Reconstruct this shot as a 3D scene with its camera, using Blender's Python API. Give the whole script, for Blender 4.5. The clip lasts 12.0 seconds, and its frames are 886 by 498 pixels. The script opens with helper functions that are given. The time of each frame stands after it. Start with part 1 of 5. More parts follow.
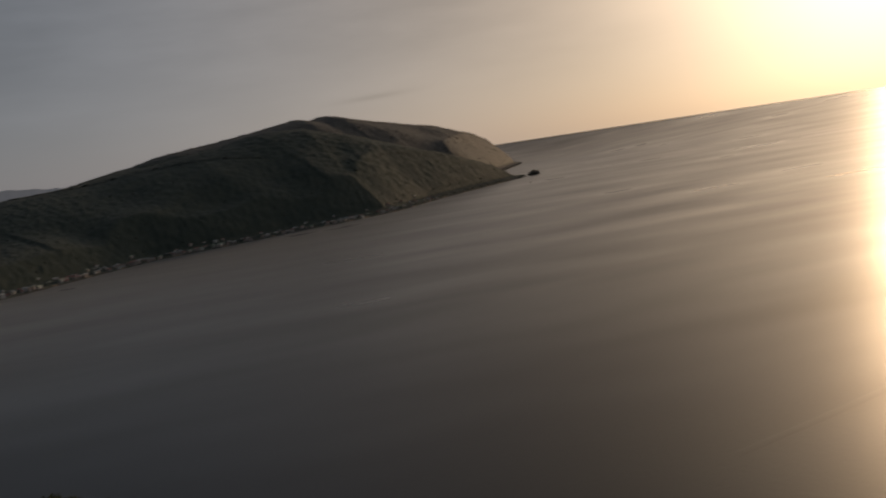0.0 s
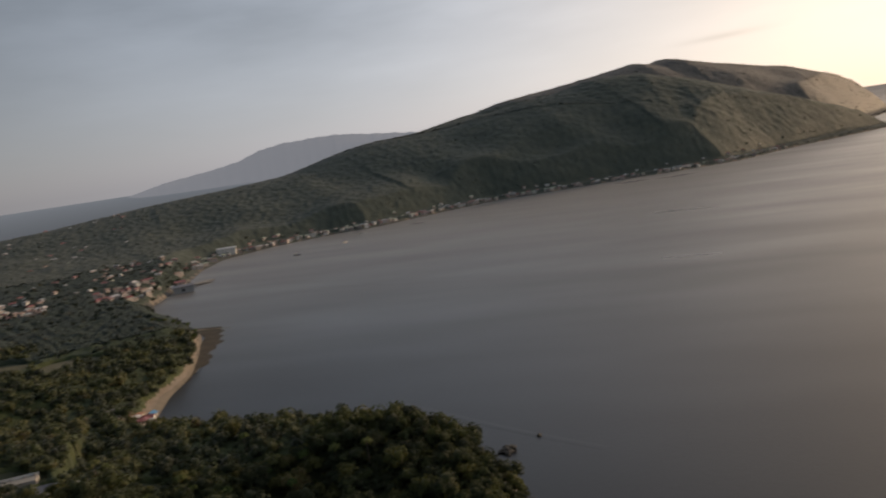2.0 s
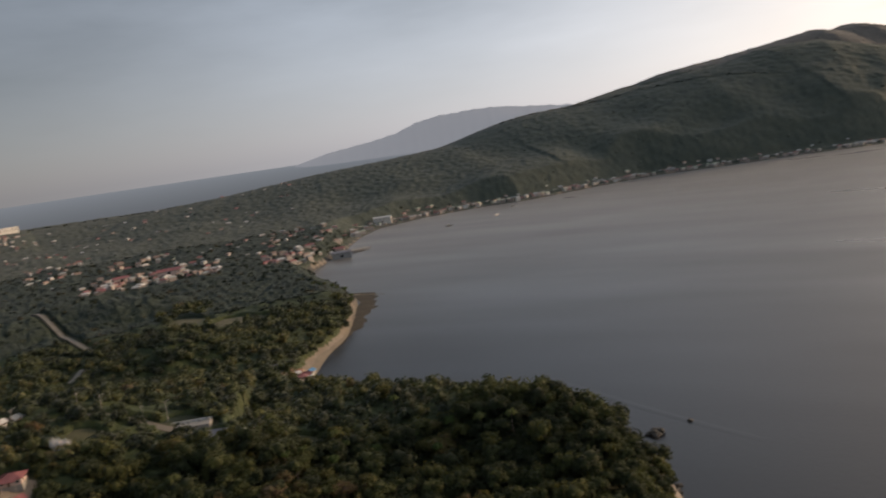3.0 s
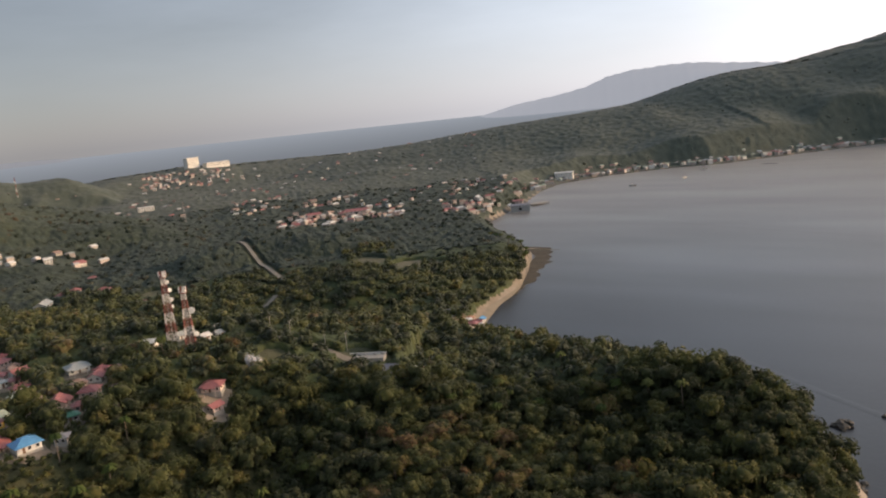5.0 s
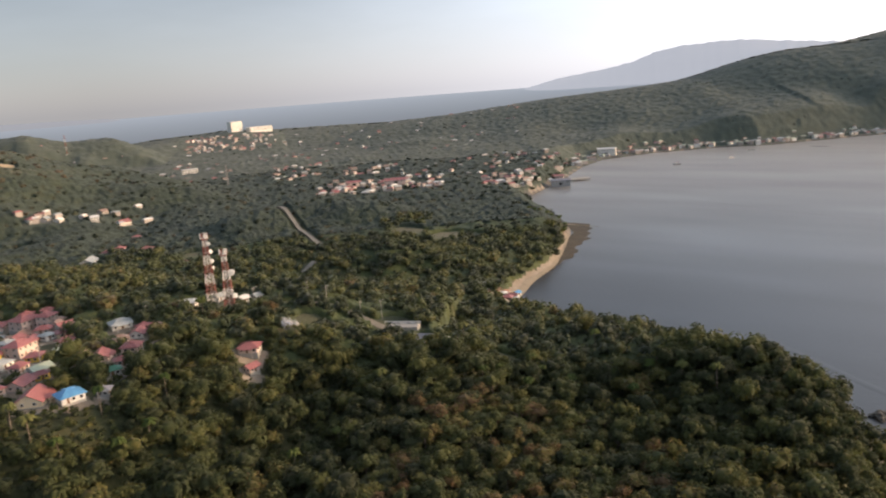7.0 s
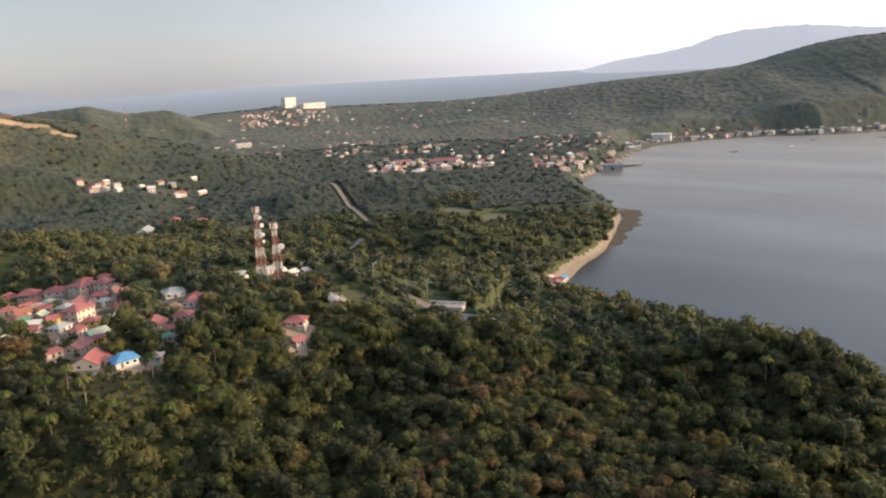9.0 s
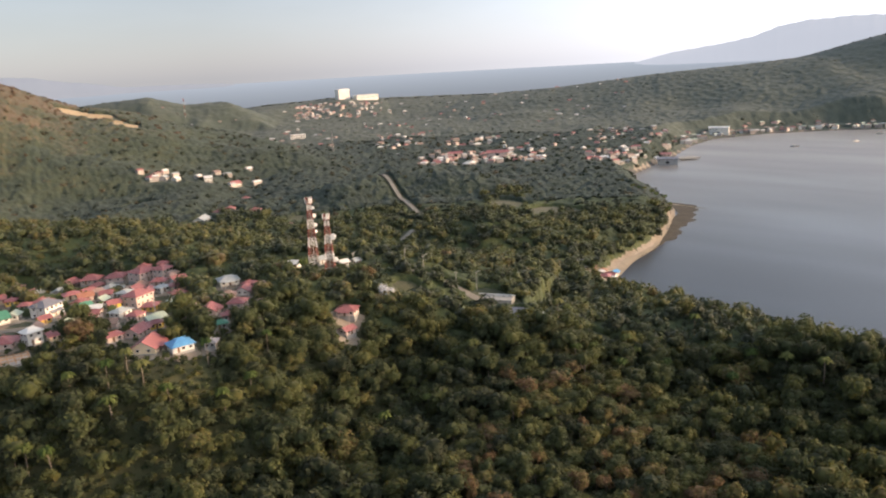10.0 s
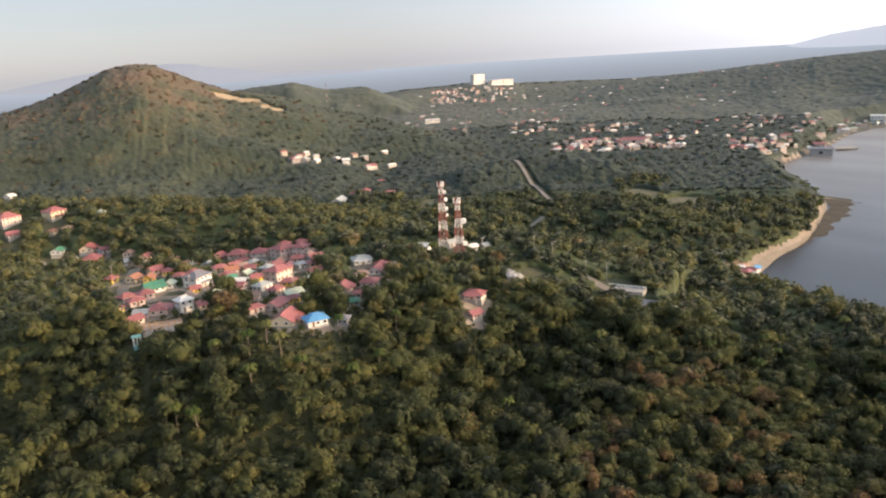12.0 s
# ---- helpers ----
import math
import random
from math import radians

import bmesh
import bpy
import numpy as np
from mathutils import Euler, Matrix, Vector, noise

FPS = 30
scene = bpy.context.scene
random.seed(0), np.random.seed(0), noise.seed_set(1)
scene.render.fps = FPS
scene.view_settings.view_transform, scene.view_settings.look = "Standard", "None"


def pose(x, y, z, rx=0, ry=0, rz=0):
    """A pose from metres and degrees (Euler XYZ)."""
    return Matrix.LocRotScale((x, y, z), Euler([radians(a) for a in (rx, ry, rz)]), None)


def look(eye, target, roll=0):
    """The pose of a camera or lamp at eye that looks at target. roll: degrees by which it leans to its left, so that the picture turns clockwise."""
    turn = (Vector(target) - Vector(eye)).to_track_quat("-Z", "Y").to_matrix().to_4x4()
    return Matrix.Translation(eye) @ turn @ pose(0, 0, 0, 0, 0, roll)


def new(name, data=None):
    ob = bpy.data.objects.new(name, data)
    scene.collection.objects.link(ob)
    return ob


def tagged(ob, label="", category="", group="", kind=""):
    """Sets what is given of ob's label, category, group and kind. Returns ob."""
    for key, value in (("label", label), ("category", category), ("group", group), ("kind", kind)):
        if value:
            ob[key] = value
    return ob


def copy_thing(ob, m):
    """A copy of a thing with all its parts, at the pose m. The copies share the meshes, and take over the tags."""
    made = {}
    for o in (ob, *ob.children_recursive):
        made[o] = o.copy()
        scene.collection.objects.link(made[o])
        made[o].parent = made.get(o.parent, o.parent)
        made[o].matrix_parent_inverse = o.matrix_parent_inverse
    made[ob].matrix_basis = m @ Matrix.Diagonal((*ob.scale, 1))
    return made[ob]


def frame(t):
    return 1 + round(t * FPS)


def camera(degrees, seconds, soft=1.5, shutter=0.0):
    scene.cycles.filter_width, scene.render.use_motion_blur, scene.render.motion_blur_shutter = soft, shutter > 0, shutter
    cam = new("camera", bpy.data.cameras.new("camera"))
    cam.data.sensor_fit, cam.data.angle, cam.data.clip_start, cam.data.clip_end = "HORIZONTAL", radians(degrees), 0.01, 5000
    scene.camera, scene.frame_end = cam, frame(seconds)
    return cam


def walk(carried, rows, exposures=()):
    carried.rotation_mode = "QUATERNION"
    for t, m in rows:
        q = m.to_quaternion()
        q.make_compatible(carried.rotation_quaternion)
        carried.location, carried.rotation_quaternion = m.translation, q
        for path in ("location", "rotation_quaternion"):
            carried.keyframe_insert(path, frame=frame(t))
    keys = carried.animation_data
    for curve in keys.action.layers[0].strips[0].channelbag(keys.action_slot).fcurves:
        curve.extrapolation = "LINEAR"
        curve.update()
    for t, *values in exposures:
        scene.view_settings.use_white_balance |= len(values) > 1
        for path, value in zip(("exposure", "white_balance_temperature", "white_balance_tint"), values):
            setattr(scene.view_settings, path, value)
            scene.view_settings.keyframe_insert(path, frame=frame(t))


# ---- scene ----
cam = camera(60.76, 12.0, soft=2.0, shutter=0.4)

# The drone hovers 150 m over the sea and turns to its left: seconds, yaw to the left of +y, pitch, roll.
EYE = Vector((0.0, 0.0, 150.0))
TURNS = [
    (0.0, -11.17, -7.62, -8.65), (0.5, -4.75, -7.68, -8.67), (1.0, 1.49, -7.75, -8.69), (1.5, 7.69, -7.81, -8.60),
    (2.0, 13.82, -7.92, -8.50), (2.5, 19.76, -8.07, -8.32), (3.0, 25.49, -8.28, -8.23), (3.5, 30.71, -8.56, -7.91),
    (3.7, 32.60, -8.70, -7.75), (4.2, 36.30, -9.15, -7.05), (4.7, 38.70, -9.70, -6.40), (5.3, 39.60, -10.45, -5.62),
    (5.5, 39.50, -10.71, -5.41), (6.0, 39.36, -11.23, -4.87), (6.5, 39.48, -11.67, -4.38), (7.0, 42.41, -11.99, -4.31),
    (7.2, 43.50, -12.08, -4.22), (7.6, 44.40, -12.35, -3.95), (8.0, 44.60, -12.62, -3.65), (8.4, 44.75, -12.88, -3.38),
    (8.8, 45.40, -13.11, -3.20), (9.0, 46.17, -13.21, -3.12), (9.5, 48.15, -13.41, -3.09), (10.0, 50.10, -13.59, -3.15),
    (10.5, 52.34, -13.76, -3.12), (11.0, 54.56, -13.91, -3.18), (11.5, 57.36, -14.01, -3.32), (12.0, 60.20, -14.11, -3.46),
]


def heading(yaw, pitch):
    a, b = radians(yaw), radians(pitch)
    return Vector((-math.sin(a) * math.cos(b), math.cos(a) * math.cos(b), math.sin(b)))


walk(cam, [(t, look(EYE, EYE + heading(yaw, pitch), roll)) for t, yaw, pitch, roll in TURNS],
     exposures=[(t, e, 6480 + 30 * (12 - t), 16) for t, e in ((0.0, -2.95), (0.5, -2.45), (1.0, -2.05), (1.5, -1.75), (2.5, -1.4), (3.5, -1.1), (5.3, -0.55), (7.0, -0.25), (9.0, -0.05), (12.0, 0.12))])

# ---- light: a low evening sun over the sea ----
SUN_AZ, SUN_EL = -44.5, 12.5
world = bpy.data.worlds.new("evening_sky")
scene.world = world
world.use_nodes = True
wn, wl = world.node_tree.nodes, world.node_tree.links
sky = wn.new("ShaderNodeTexSky")
sky.sky_type, sky.sun_disc = "NISHITA", False
sky.sun_elevation, sky.sun_rotation = radians(SUN_EL), radians(-SUN_AZ)
sky.altitude, sky.air_density, sky.dust_density, sky.ozone_density = 0, 1.0, 1.0, 1.0


def calc(op, a, b=None, c=None, tree=world.node_tree):
    """A maths node over sockets or numbers; returns its output."""
    m = tree.nodes.new("ShaderNodeMath")
    m.operation = op
    for k, v in enumerate((a, b, c)):
        if v is None:
            continue
        if isinstance(v, (int, float)):
            m.inputs[k].default_value = v
        else:
            tree.links.new(v, m.inputs[k])
    return m.outputs[0]


# evening haze: pale and thick at the horizon, thinner overhead, golden about the sun, with thin high cloud
wc = wn.new("ShaderNodeTexCoord")
split, toward = wn.new("ShaderNodeSeparateXYZ"), wn.new("ShaderNodeVectorMath")
wl.new(wc.outputs["Generated"], split.inputs[0])
toward.operation = "DOT_PRODUCT"
wl.new(wc.outputs["Generated"], toward.inputs[0])
toward.inputs[1].default_value = heading(SUN_AZ, SUN_EL)
near_sun = calc("MAXIMUM", toward.outputs["Value"], 0.0)
up = calc("MAXIMUM", split.outputs["Z"], 0.0)
gold = wn.new("ShaderNodeMix")
gold.data_type = "RGBA"
wl.new(calc("POWER", near_sun, 4.0), gold.inputs["Factor"])
pale = wn.new("ShaderNodeMix")
pale.data_type = "RGBA"
wl.new(calc("POWER", 2.718, calc("MULTIPLY", up, -5.5)), pale.inputs["Factor"])
pale.inputs["A"].default_value, pale.inputs["B"].default_value = (0.52, 0.64, 0.76, 1), (0.615, 0.650, 0.715, 1)
wl.new(pale.outputs["Result"], gold.inputs["A"])
gold.inputs["B"].default_value = (1.15, 0.90, 0.62, 1)
cm, cn = wn.new("ShaderNodeMapping"), wn.new("ShaderNodeTexNoise")
cm.inputs["Scale"].default_value, cm.inputs["Rotation"].default_value = (1.6, 1.6, 7.0), (0.1, 0.05, 0.6)
wl.new(wc.outputs["Generated"], cm.inputs[0])
wl.new(cm.outputs[0], cn.inputs["Vector"])
cn.inputs["Scale"].default_value, cn.inputs["Detail"].default_value, cn.inputs["Roughness"].default_value = 1.5, 5, 0.55
cloud = calc("MULTIPLY_ADD", cn.outputs["Fac"], 1.1, -0.55)
thick = calc("MULTIPLY_ADD", calc("POWER", 2.718, calc("MULTIPLY", up, -2.3)), 0.80, 0.10)
thick = calc("ADD", thick, calc("MULTIPLY", calc("POWER", up, 2.0), 0.26))  # extra brightness overhead, out of view, added as fill light
veil = calc("ADD", thick, calc("MULTIPLY", cloud, calc("MINIMUM", calc("MULTIPLY", up, 3.0), 0.7)))
streak, side_dir = heading(-7.8, 4.38), Vector((math.cos(radians(7.8)), -math.sin(radians(7.8)), 0))
along, across = wn.new("ShaderNodeVectorMath"), calc("SUBTRACT", split.outputs["Z"], streak.z)
along.operation = "DOT_PRODUCT"
wl.new(wc.outputs["Generated"], along.inputs[0])
along.inputs[1].default_value = side_dir
bank = calc("ADD", calc("POWER", calc("DIVIDE", along.outputs["Value"], 0.045), 2.0), calc("POWER", calc("DIVIDE", calc("SUBTRACT", across, calc("MULTIPLY", along.outputs["Value"], 0.03)), 0.0035), 2.0))
ahead_only = calc("GREATER_THAN", split.outputs["Y"], 0.0)
veil = calc("MULTIPLY", veil, calc("MULTIPLY_ADD", calc("MULTIPLY", calc("POWER", 2.718, calc("MULTIPLY", bank, -1.0)), ahead_only), -0.16, 1.0))
low = calc("MULTIPLY_ADD", calc("POWER", 2.718, calc("MULTIPLY", up, -20.0)), -0.20, 1.0)
halo = calc("ADD", calc("MULTIPLY", calc("POWER", near_sun, 40.0), 2.4), calc("MULTIPLY", calc("POWER", near_sun, 900.0), 9.0))
haze = wn.new("ShaderNodeBackground")
wl.new(gold.outputs["Result"], haze.inputs[0])
bright_side = calc("MULTIPLY_ADD", calc("POWER", calc("MAXIMUM", calc("ADD", toward.outputs["Value"], 0.35), 0.0), 1.45), 2.55, 0.85)
wl.new(calc("MULTIPLY", calc("MULTIPLY", calc("ADD", veil, halo), low), bright_side), haze.inputs[1])
both = wn.new("ShaderNodeAddShader")
wl.new(sky.outputs[0], wn["Background"].inputs[0])
wn["Background"].inputs[1].default_value = 0.055
wl.new(wn["Background"].outputs[0], both.inputs[0])
wl.new(haze.outputs[0], both.inputs[1])
wl.new(both.outputs[0], wn["World Output"].inputs[0])

sun = new("sun", bpy.data.lights.new("sun", "SUN"))
sun.data.energy, sun.data.angle, sun.data.color = 4.0, radians(3.0), (1.0, 0.69, 0.39)
sun.matrix_world = look(heading(SUN_AZ, SUN_EL) * 1000, (0, 0, 0))


# ---- materials ----
def material(name):
    m = bpy.data.materials.new(name)
    m.use_nodes = True
    return m, m.node_tree.nodes, m.node_tree.links, m.node_tree.nodes["Principled BSDF"]


def ramp(nodes, stops):
    r = nodes.new("ShaderNodeValToRGB")
    e = r.color_ramp.elements
    while len(e) < len(stops):
        e.new(0.5)
    for k, (p, c) in zip(e, stops):
        k.position, k.color = p, (*c, 1)
    return r


def noise_tex(nodes, links, scale, detail=4.0, rough=0.6, coords="Object"):
    c, n = nodes.new("ShaderNodeTexCoord"), nodes.new("ShaderNodeTexNoise")
    n.inputs["Scale"].default_value, n.inputs["Detail"].default_value, n.inputs["Roughness"].default_value = scale, detail, rough
    links.new(c.outputs[coords], n.inputs["Vector"])
    return n


def bumped(nodes, links, bsdf, height, strength, distance):
    b = nodes.new("ShaderNodeBump")
    b.inputs["Strength"].default_value, b.inputs["Distance"].default_value = strength, distance
    links.new(height, b.inputs["Height"])
    links.new(b.outputs[0], bsdf.inputs["Normal"])
    return b


def surface(name, stops, scale, rough=0.8, grain=None, bump=0.3, depth=0.02, metal=0.0, sheen=0.0):
    """A matt surface whose colour wanders between the stops, with a fine grain in relief."""
    m, n, l, b = material(name)
    big, fine = noise_tex(n, l, scale, 5), noise_tex(n, l, grain or scale * 14, 3)
    mix = n.new("ShaderNodeMath")
    mix.operation = "MULTIPLY_ADD"
    mix.inputs[1].default_value = 0.35
    l.new(fine.outputs["Fac"], mix.inputs[0])
    scaled = n.new("ShaderNodeMath")
    scaled.operation = "MULTIPLY"
    scaled.inputs[1].default_value = 0.65
    l.new(big.outputs["Fac"], scaled.inputs[0])
    l.new(scaled.outputs[0], mix.inputs[2])
    info = n.new("ShaderNodeObjectInfo")
    shift = n.new("ShaderNodeMath")
    shift.operation = "MULTIPLY_ADD"
    shift.inputs[1].default_value = 0.16
    l.new(info.outputs["Random"], shift.inputs[0])
    l.new(mix.outputs[0], shift.inputs[2])
    r = ramp(n, stops)
    l.new(shift.outputs[0], r.inputs[0])
    l.new(r.outputs[0], b.inputs["Base Color"])
    b.inputs["Roughness"].default_value, b.inputs["Metallic"].default_value = rough, metal
    b.inputs["Sheen Weight"].default_value = sheen
    bumped(n, l, b, fine.outputs["Fac"], bump, depth)
    return m


def foliage(name, stops, sheen=0.0, tint=(1, 1, 1), through_light=0.2, spray=0.9):
    """Leaves: hue by tree and by leaf, gently translucent."""
    m, n, l, b = material(name)
    hue, geo, info = n.new("ShaderNodeAttribute"), n.new("ShaderNodeNewGeometry"), n.new("ShaderNodeObjectInfo")
    hue.attribute_name = "hue"
    # a joined wood stores one plus its trees' hue; a tree of its own takes it at random
    c, d, joined = n.new("ShaderNodeMix"), n.new("ShaderNodeMath"), n.new("ShaderNodeMath")
    d.operation, joined.operation = "MULTIPLY_ADD", "GREATER_THAN"
    joined.inputs[1].default_value = 0.5
    less = n.new("ShaderNodeMath")
    less.operation = "SUBTRACT"
    less.inputs[1].default_value = 1.0
    l.new(hue.outputs["Fac"], joined.inputs[0])
    l.new(hue.outputs["Fac"], less.inputs[0])
    l.new(joined.outputs[0], c.inputs[0])
    l.new(info.outputs["Random"], c.inputs[2])
    l.new(less.outputs[0], c.inputs[3])
    l.new(geo.outputs["Random Per Island"], d.inputs[0])
    d.inputs[1].default_value = 0.22
    l.new(c.outputs[0], d.inputs[2])
    patch = noise_tex(n, l, 0.012, 3)
    e = n.new("ShaderNodeMath")
    e.operation = "MULTIPLY_ADD"
    e.inputs[1].default_value, e.inputs[2].default_value = 0.5, -0.33
    l.new(patch.outputs["Fac"], e.inputs[0])
    s = n.new("ShaderNodeMath")
    l.new(d.outputs[0], s.inputs[0])
    l.new(e.outputs[0], s.inputs[1])
    grain = noise_tex(n, l, spray, 4, 0.7)
    k = n.new("ShaderNodeMath")
    k.operation = "MULTIPLY_ADD"
    k.inputs[1].default_value = 0.5
    l.new(grain.outputs["Fac"], k.inputs[0])
    l.new(s.outputs[0], k.inputs[2])
    k2 = n.new("ShaderNodeMath")
    k2.operation = "SUBTRACT"
    k2.inputs[1].default_value = 0.25
    l.new(k.outputs[0], k2.inputs[0])
    bumped(n, l, b, grain.outputs["Fac"], 0.9 if spray > 0.3 else 0.4, 0.35 / spray)
    r = ramp(n, stops)
    l.new(k2.outputs[0], r.inputs[0])
    l.new(r.outputs[0], b.inputs["Base Color"])
    b.inputs["Roughness"].default_value = 0.65
    b.inputs["Specular IOR Level"].default_value = 0.15
    b.inputs["Sheen Weight"].default_value, b.inputs["Sheen Roughness"].default_value = sheen, 0.6
    b.inputs["Sheen Tint"].default_value = (*tint, 1)
    t, mix, out = n.new("ShaderNodeBsdfTranslucent"), n.new("ShaderNodeMixShader"), n["Material Output"]
    l.new(r.outputs[0], t.inputs[0])
    mix.inputs[0].default_value = through_light
    l.new(b.outputs[0], mix.inputs[1])
    l.new(t.outputs[0], mix.inputs[2])
    l.new(mix.outputs[0], out.inputs[0])
    return m


GREENS = [(0.0, (0.040, 0.050, 0.026)), (0.3, (0.059, 0.075, 0.032)), (0.58, (0.092, 0.107, 0.036)), (0.80, (0.140, 0.134, 0.042)), (0.94, (0.150, 0.108, 0.050)), (1.0, (0.155, 0.098, 0.052))]
GREENS_MID = [(0.0, (0.030, 0.040, 0.028)), (0.35, (0.044, 0.057, 0.035)), (0.6, (0.066, 0.074, 0.041)), (0.8, (0.122, 0.096, 0.056)), (1.0, (0.155, 0.102, 0.068))]
# distance haze is put into these base colours: paler and greyer greens
HAZED_GREENS_FAR = [(0.0, (0.062, 0.080, 0.066)), (0.4, (0.082, 0.098, 0.076)), (0.7, (0.104, 0.114, 0.084)), (1.0, (0.134, 0.120, 0.096))]
HAZED_GREENS_RIDGE = [(0.0, (0.100, 0.102, 0.096)), (1.0, (0.132, 0.128, 0.114))]
# tinted sheen imitates haze over the woods, by distance and less on covers
LEAVES = foliage("leaves", GREENS, through_light=0.42, sheen=0.12, tint=(1.0, 0.93, 0.82))
LEAVES_PLATEAU = foliage("plateau_leaves", GREENS, through_light=0.32, sheen=0.22, tint=(0.9, 0.92, 0.95))
LEAVES_MID = foliage("valley_leaves", GREENS_MID, spray=0.45, through_light=0.25, sheen=0.14, tint=(0.75, 0.87, 1.0))
LEAVES_FAR = foliage("hazed_hill_leaves", HAZED_GREENS_FAR, spray=0.2, sheen=0.2, tint=(0.9, 0.92, 0.95), through_light=0.15)
LEAVES_RIDGE = foliage("hazed_back_ridge_leaves", HAZED_GREENS_RIDGE, spray=0.12, sheen=0.25, tint=(1.0, 0.95, 0.9), through_light=0.15)
COVER_PLATEAU = foliage("plateau_leaf_cover", GREENS, sheen=0.03, tint=(0.75, 0.87, 1.0), through_light=0.05)
COVER_MID = foliage("valley_leaf_cover", GREENS_MID, sheen=0.07, tint=(0.75, 0.87, 1.0), through_light=0.05, spray=0.45)
COVER_FAR = foliage("hazed_hill_leaf_cover", HAZED_GREENS_FAR, sheen=0.07, tint=(0.9, 0.92, 0.95), through_light=0.05, spray=0.2)
COVER_RIDGE = foliage("hazed_back_ridge_leaf_cover", HAZED_GREENS_RIDGE, sheen=0.15, tint=(1.0, 0.95, 0.9), through_light=0.05, spray=0.12)
PALM = foliage("palm_fronds", [(0.0, (0.035, 0.060, 0.014)), (0.5, (0.075, 0.100, 0.025)), (1.0, (0.130, 0.130, 0.045))])
BARK = surface("bark", [(0.2, (0.09, 0.07, 0.05)), (0.8, (0.22, 0.18, 0.14))], 1.2, 0.9, 9, 0.6, 0.05)
SOIL = surface("scrub_ground", [(0.25, (0.024, 0.034, 0.011)), (0.5, (0.040, 0.050, 0.016)), (0.8, (0.076, 0.070, 0.030))], 0.02, 0.95, 0.6, 0.8, 0.5, sheen=0.1)
# far ground takes the same haze-paled greens
SOIL_FAR = surface("hazed_far_scrub_ground", [(0.25, (0.050, 0.064, 0.050)), (0.5, (0.066, 0.082, 0.060)), (0.78, (0.088, 0.094, 0.068))], 0.02, 0.95, 0.6, 0.8, 0.5, sheen=0.06)
DIRT = surface("trodden_yards", [(0.25, (0.16, 0.12, 0.085)), (0.55, (0.26, 0.21, 0.16)), (0.85, (0.36, 0.32, 0.27))], 0.12, 0.95, 1.5, 0.5, 0.1)
SAND = surface("beach_sand", [(0.3, (0.18, 0.145, 0.105)), (0.7, (0.30, 0.25, 0.185))], 0.08, 0.9, 2.0, 0.4, 0.1)
QUARRY = surface("cut_earth", [(0.3, (0.28, 0.19, 0.10)), (0.55, (0.42, 0.30, 0.17)), (0.8, (0.50, 0.40, 0.27))], 0.05, 0.95, 0.4, 0.8, 0.8)
ROCK = surface("wet_rock", [(0.3, (0.025, 0.024, 0.022)), (0.7, (0.11, 0.10, 0.085))], 0.15, 0.7, 1.6, 0.9, 0.3)

# sea water: small waves in relief, calm slicks in long streaks
WATER, n_, l_, b_ = material("sea_water")
b_.inputs["Base Color"].default_value = (0.010, 0.012, 0.016, 1)
# bluish sheen imitates the haze that lightens the water at low angles
b_.inputs["Sheen Weight"].default_value, b_.inputs["Sheen Roughness"].default_value = 0.5, 0.18
b_.inputs["Sheen Tint"].default_value = (0.78, 0.86, 1.0, 1)
b_.inputs["IOR"].default_value = 1.55
co, mp = n_.new("ShaderNodeTexCoord"), n_.new("ShaderNodeMapping")
mp.inputs["Rotation"].default_value, mp.inputs["Scale"].default_value = (0, 0, radians(35)), (1.0, 3.5, 1.0)
l_.new(co.outputs["Object"], mp.inputs[0])
slick = n_.new("ShaderNodeTexNoise")
slick.inputs["Scale"].default_value, slick.inputs["Detail"].default_value = 0.0024, 2
l_.new(mp.outputs[0], slick.inputs["Vector"])
sr = n_.new("ShaderNodeMapRange")
for k, v in zip(range(1, 5), (0.30, 0.75, 0.27, 0.42)):
    sr.inputs[k].default_value = v
l_.new(slick.outputs["Fac"], sr.inputs[0])
l_.new(sr.outputs[0], b_.inputs["Roughness"])
wave, ripple = noise_tex(n_, l_, 0.28, 4, 0.65), noise_tex(n_, l_, 1.3, 3, 0.6)
ws = n_.new("ShaderNodeMath")
ws.operation = "MULTIPLY_ADD"
ws.inputs[1].default_value = 0.4
l_.new(ripple.outputs["Fac"], ws.inputs[0])
l_.new(wave.outputs["Fac"], ws.inputs[2])
bumped(n_, l_, b_, ws.outputs[0], 0.06, 1.0)

# far water: haze and sunward gold are put into its emission, stronger towards the horizon
WATER_FAR, n_, l_, b_ = material("haze_glow_water")
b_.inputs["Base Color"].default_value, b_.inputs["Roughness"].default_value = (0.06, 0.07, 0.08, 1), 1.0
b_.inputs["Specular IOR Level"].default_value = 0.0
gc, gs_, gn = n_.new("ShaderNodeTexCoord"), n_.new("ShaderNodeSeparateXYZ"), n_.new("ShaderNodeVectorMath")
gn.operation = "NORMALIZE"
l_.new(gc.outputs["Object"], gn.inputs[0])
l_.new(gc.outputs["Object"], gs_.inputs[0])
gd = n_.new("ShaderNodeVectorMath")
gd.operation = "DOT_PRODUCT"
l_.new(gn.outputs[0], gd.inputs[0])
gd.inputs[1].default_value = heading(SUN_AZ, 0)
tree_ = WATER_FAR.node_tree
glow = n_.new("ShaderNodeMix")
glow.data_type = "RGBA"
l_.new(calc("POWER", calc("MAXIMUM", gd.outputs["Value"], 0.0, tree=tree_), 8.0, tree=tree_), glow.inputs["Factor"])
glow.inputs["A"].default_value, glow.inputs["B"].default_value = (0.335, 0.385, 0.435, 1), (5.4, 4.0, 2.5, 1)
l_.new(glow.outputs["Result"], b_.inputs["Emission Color"])
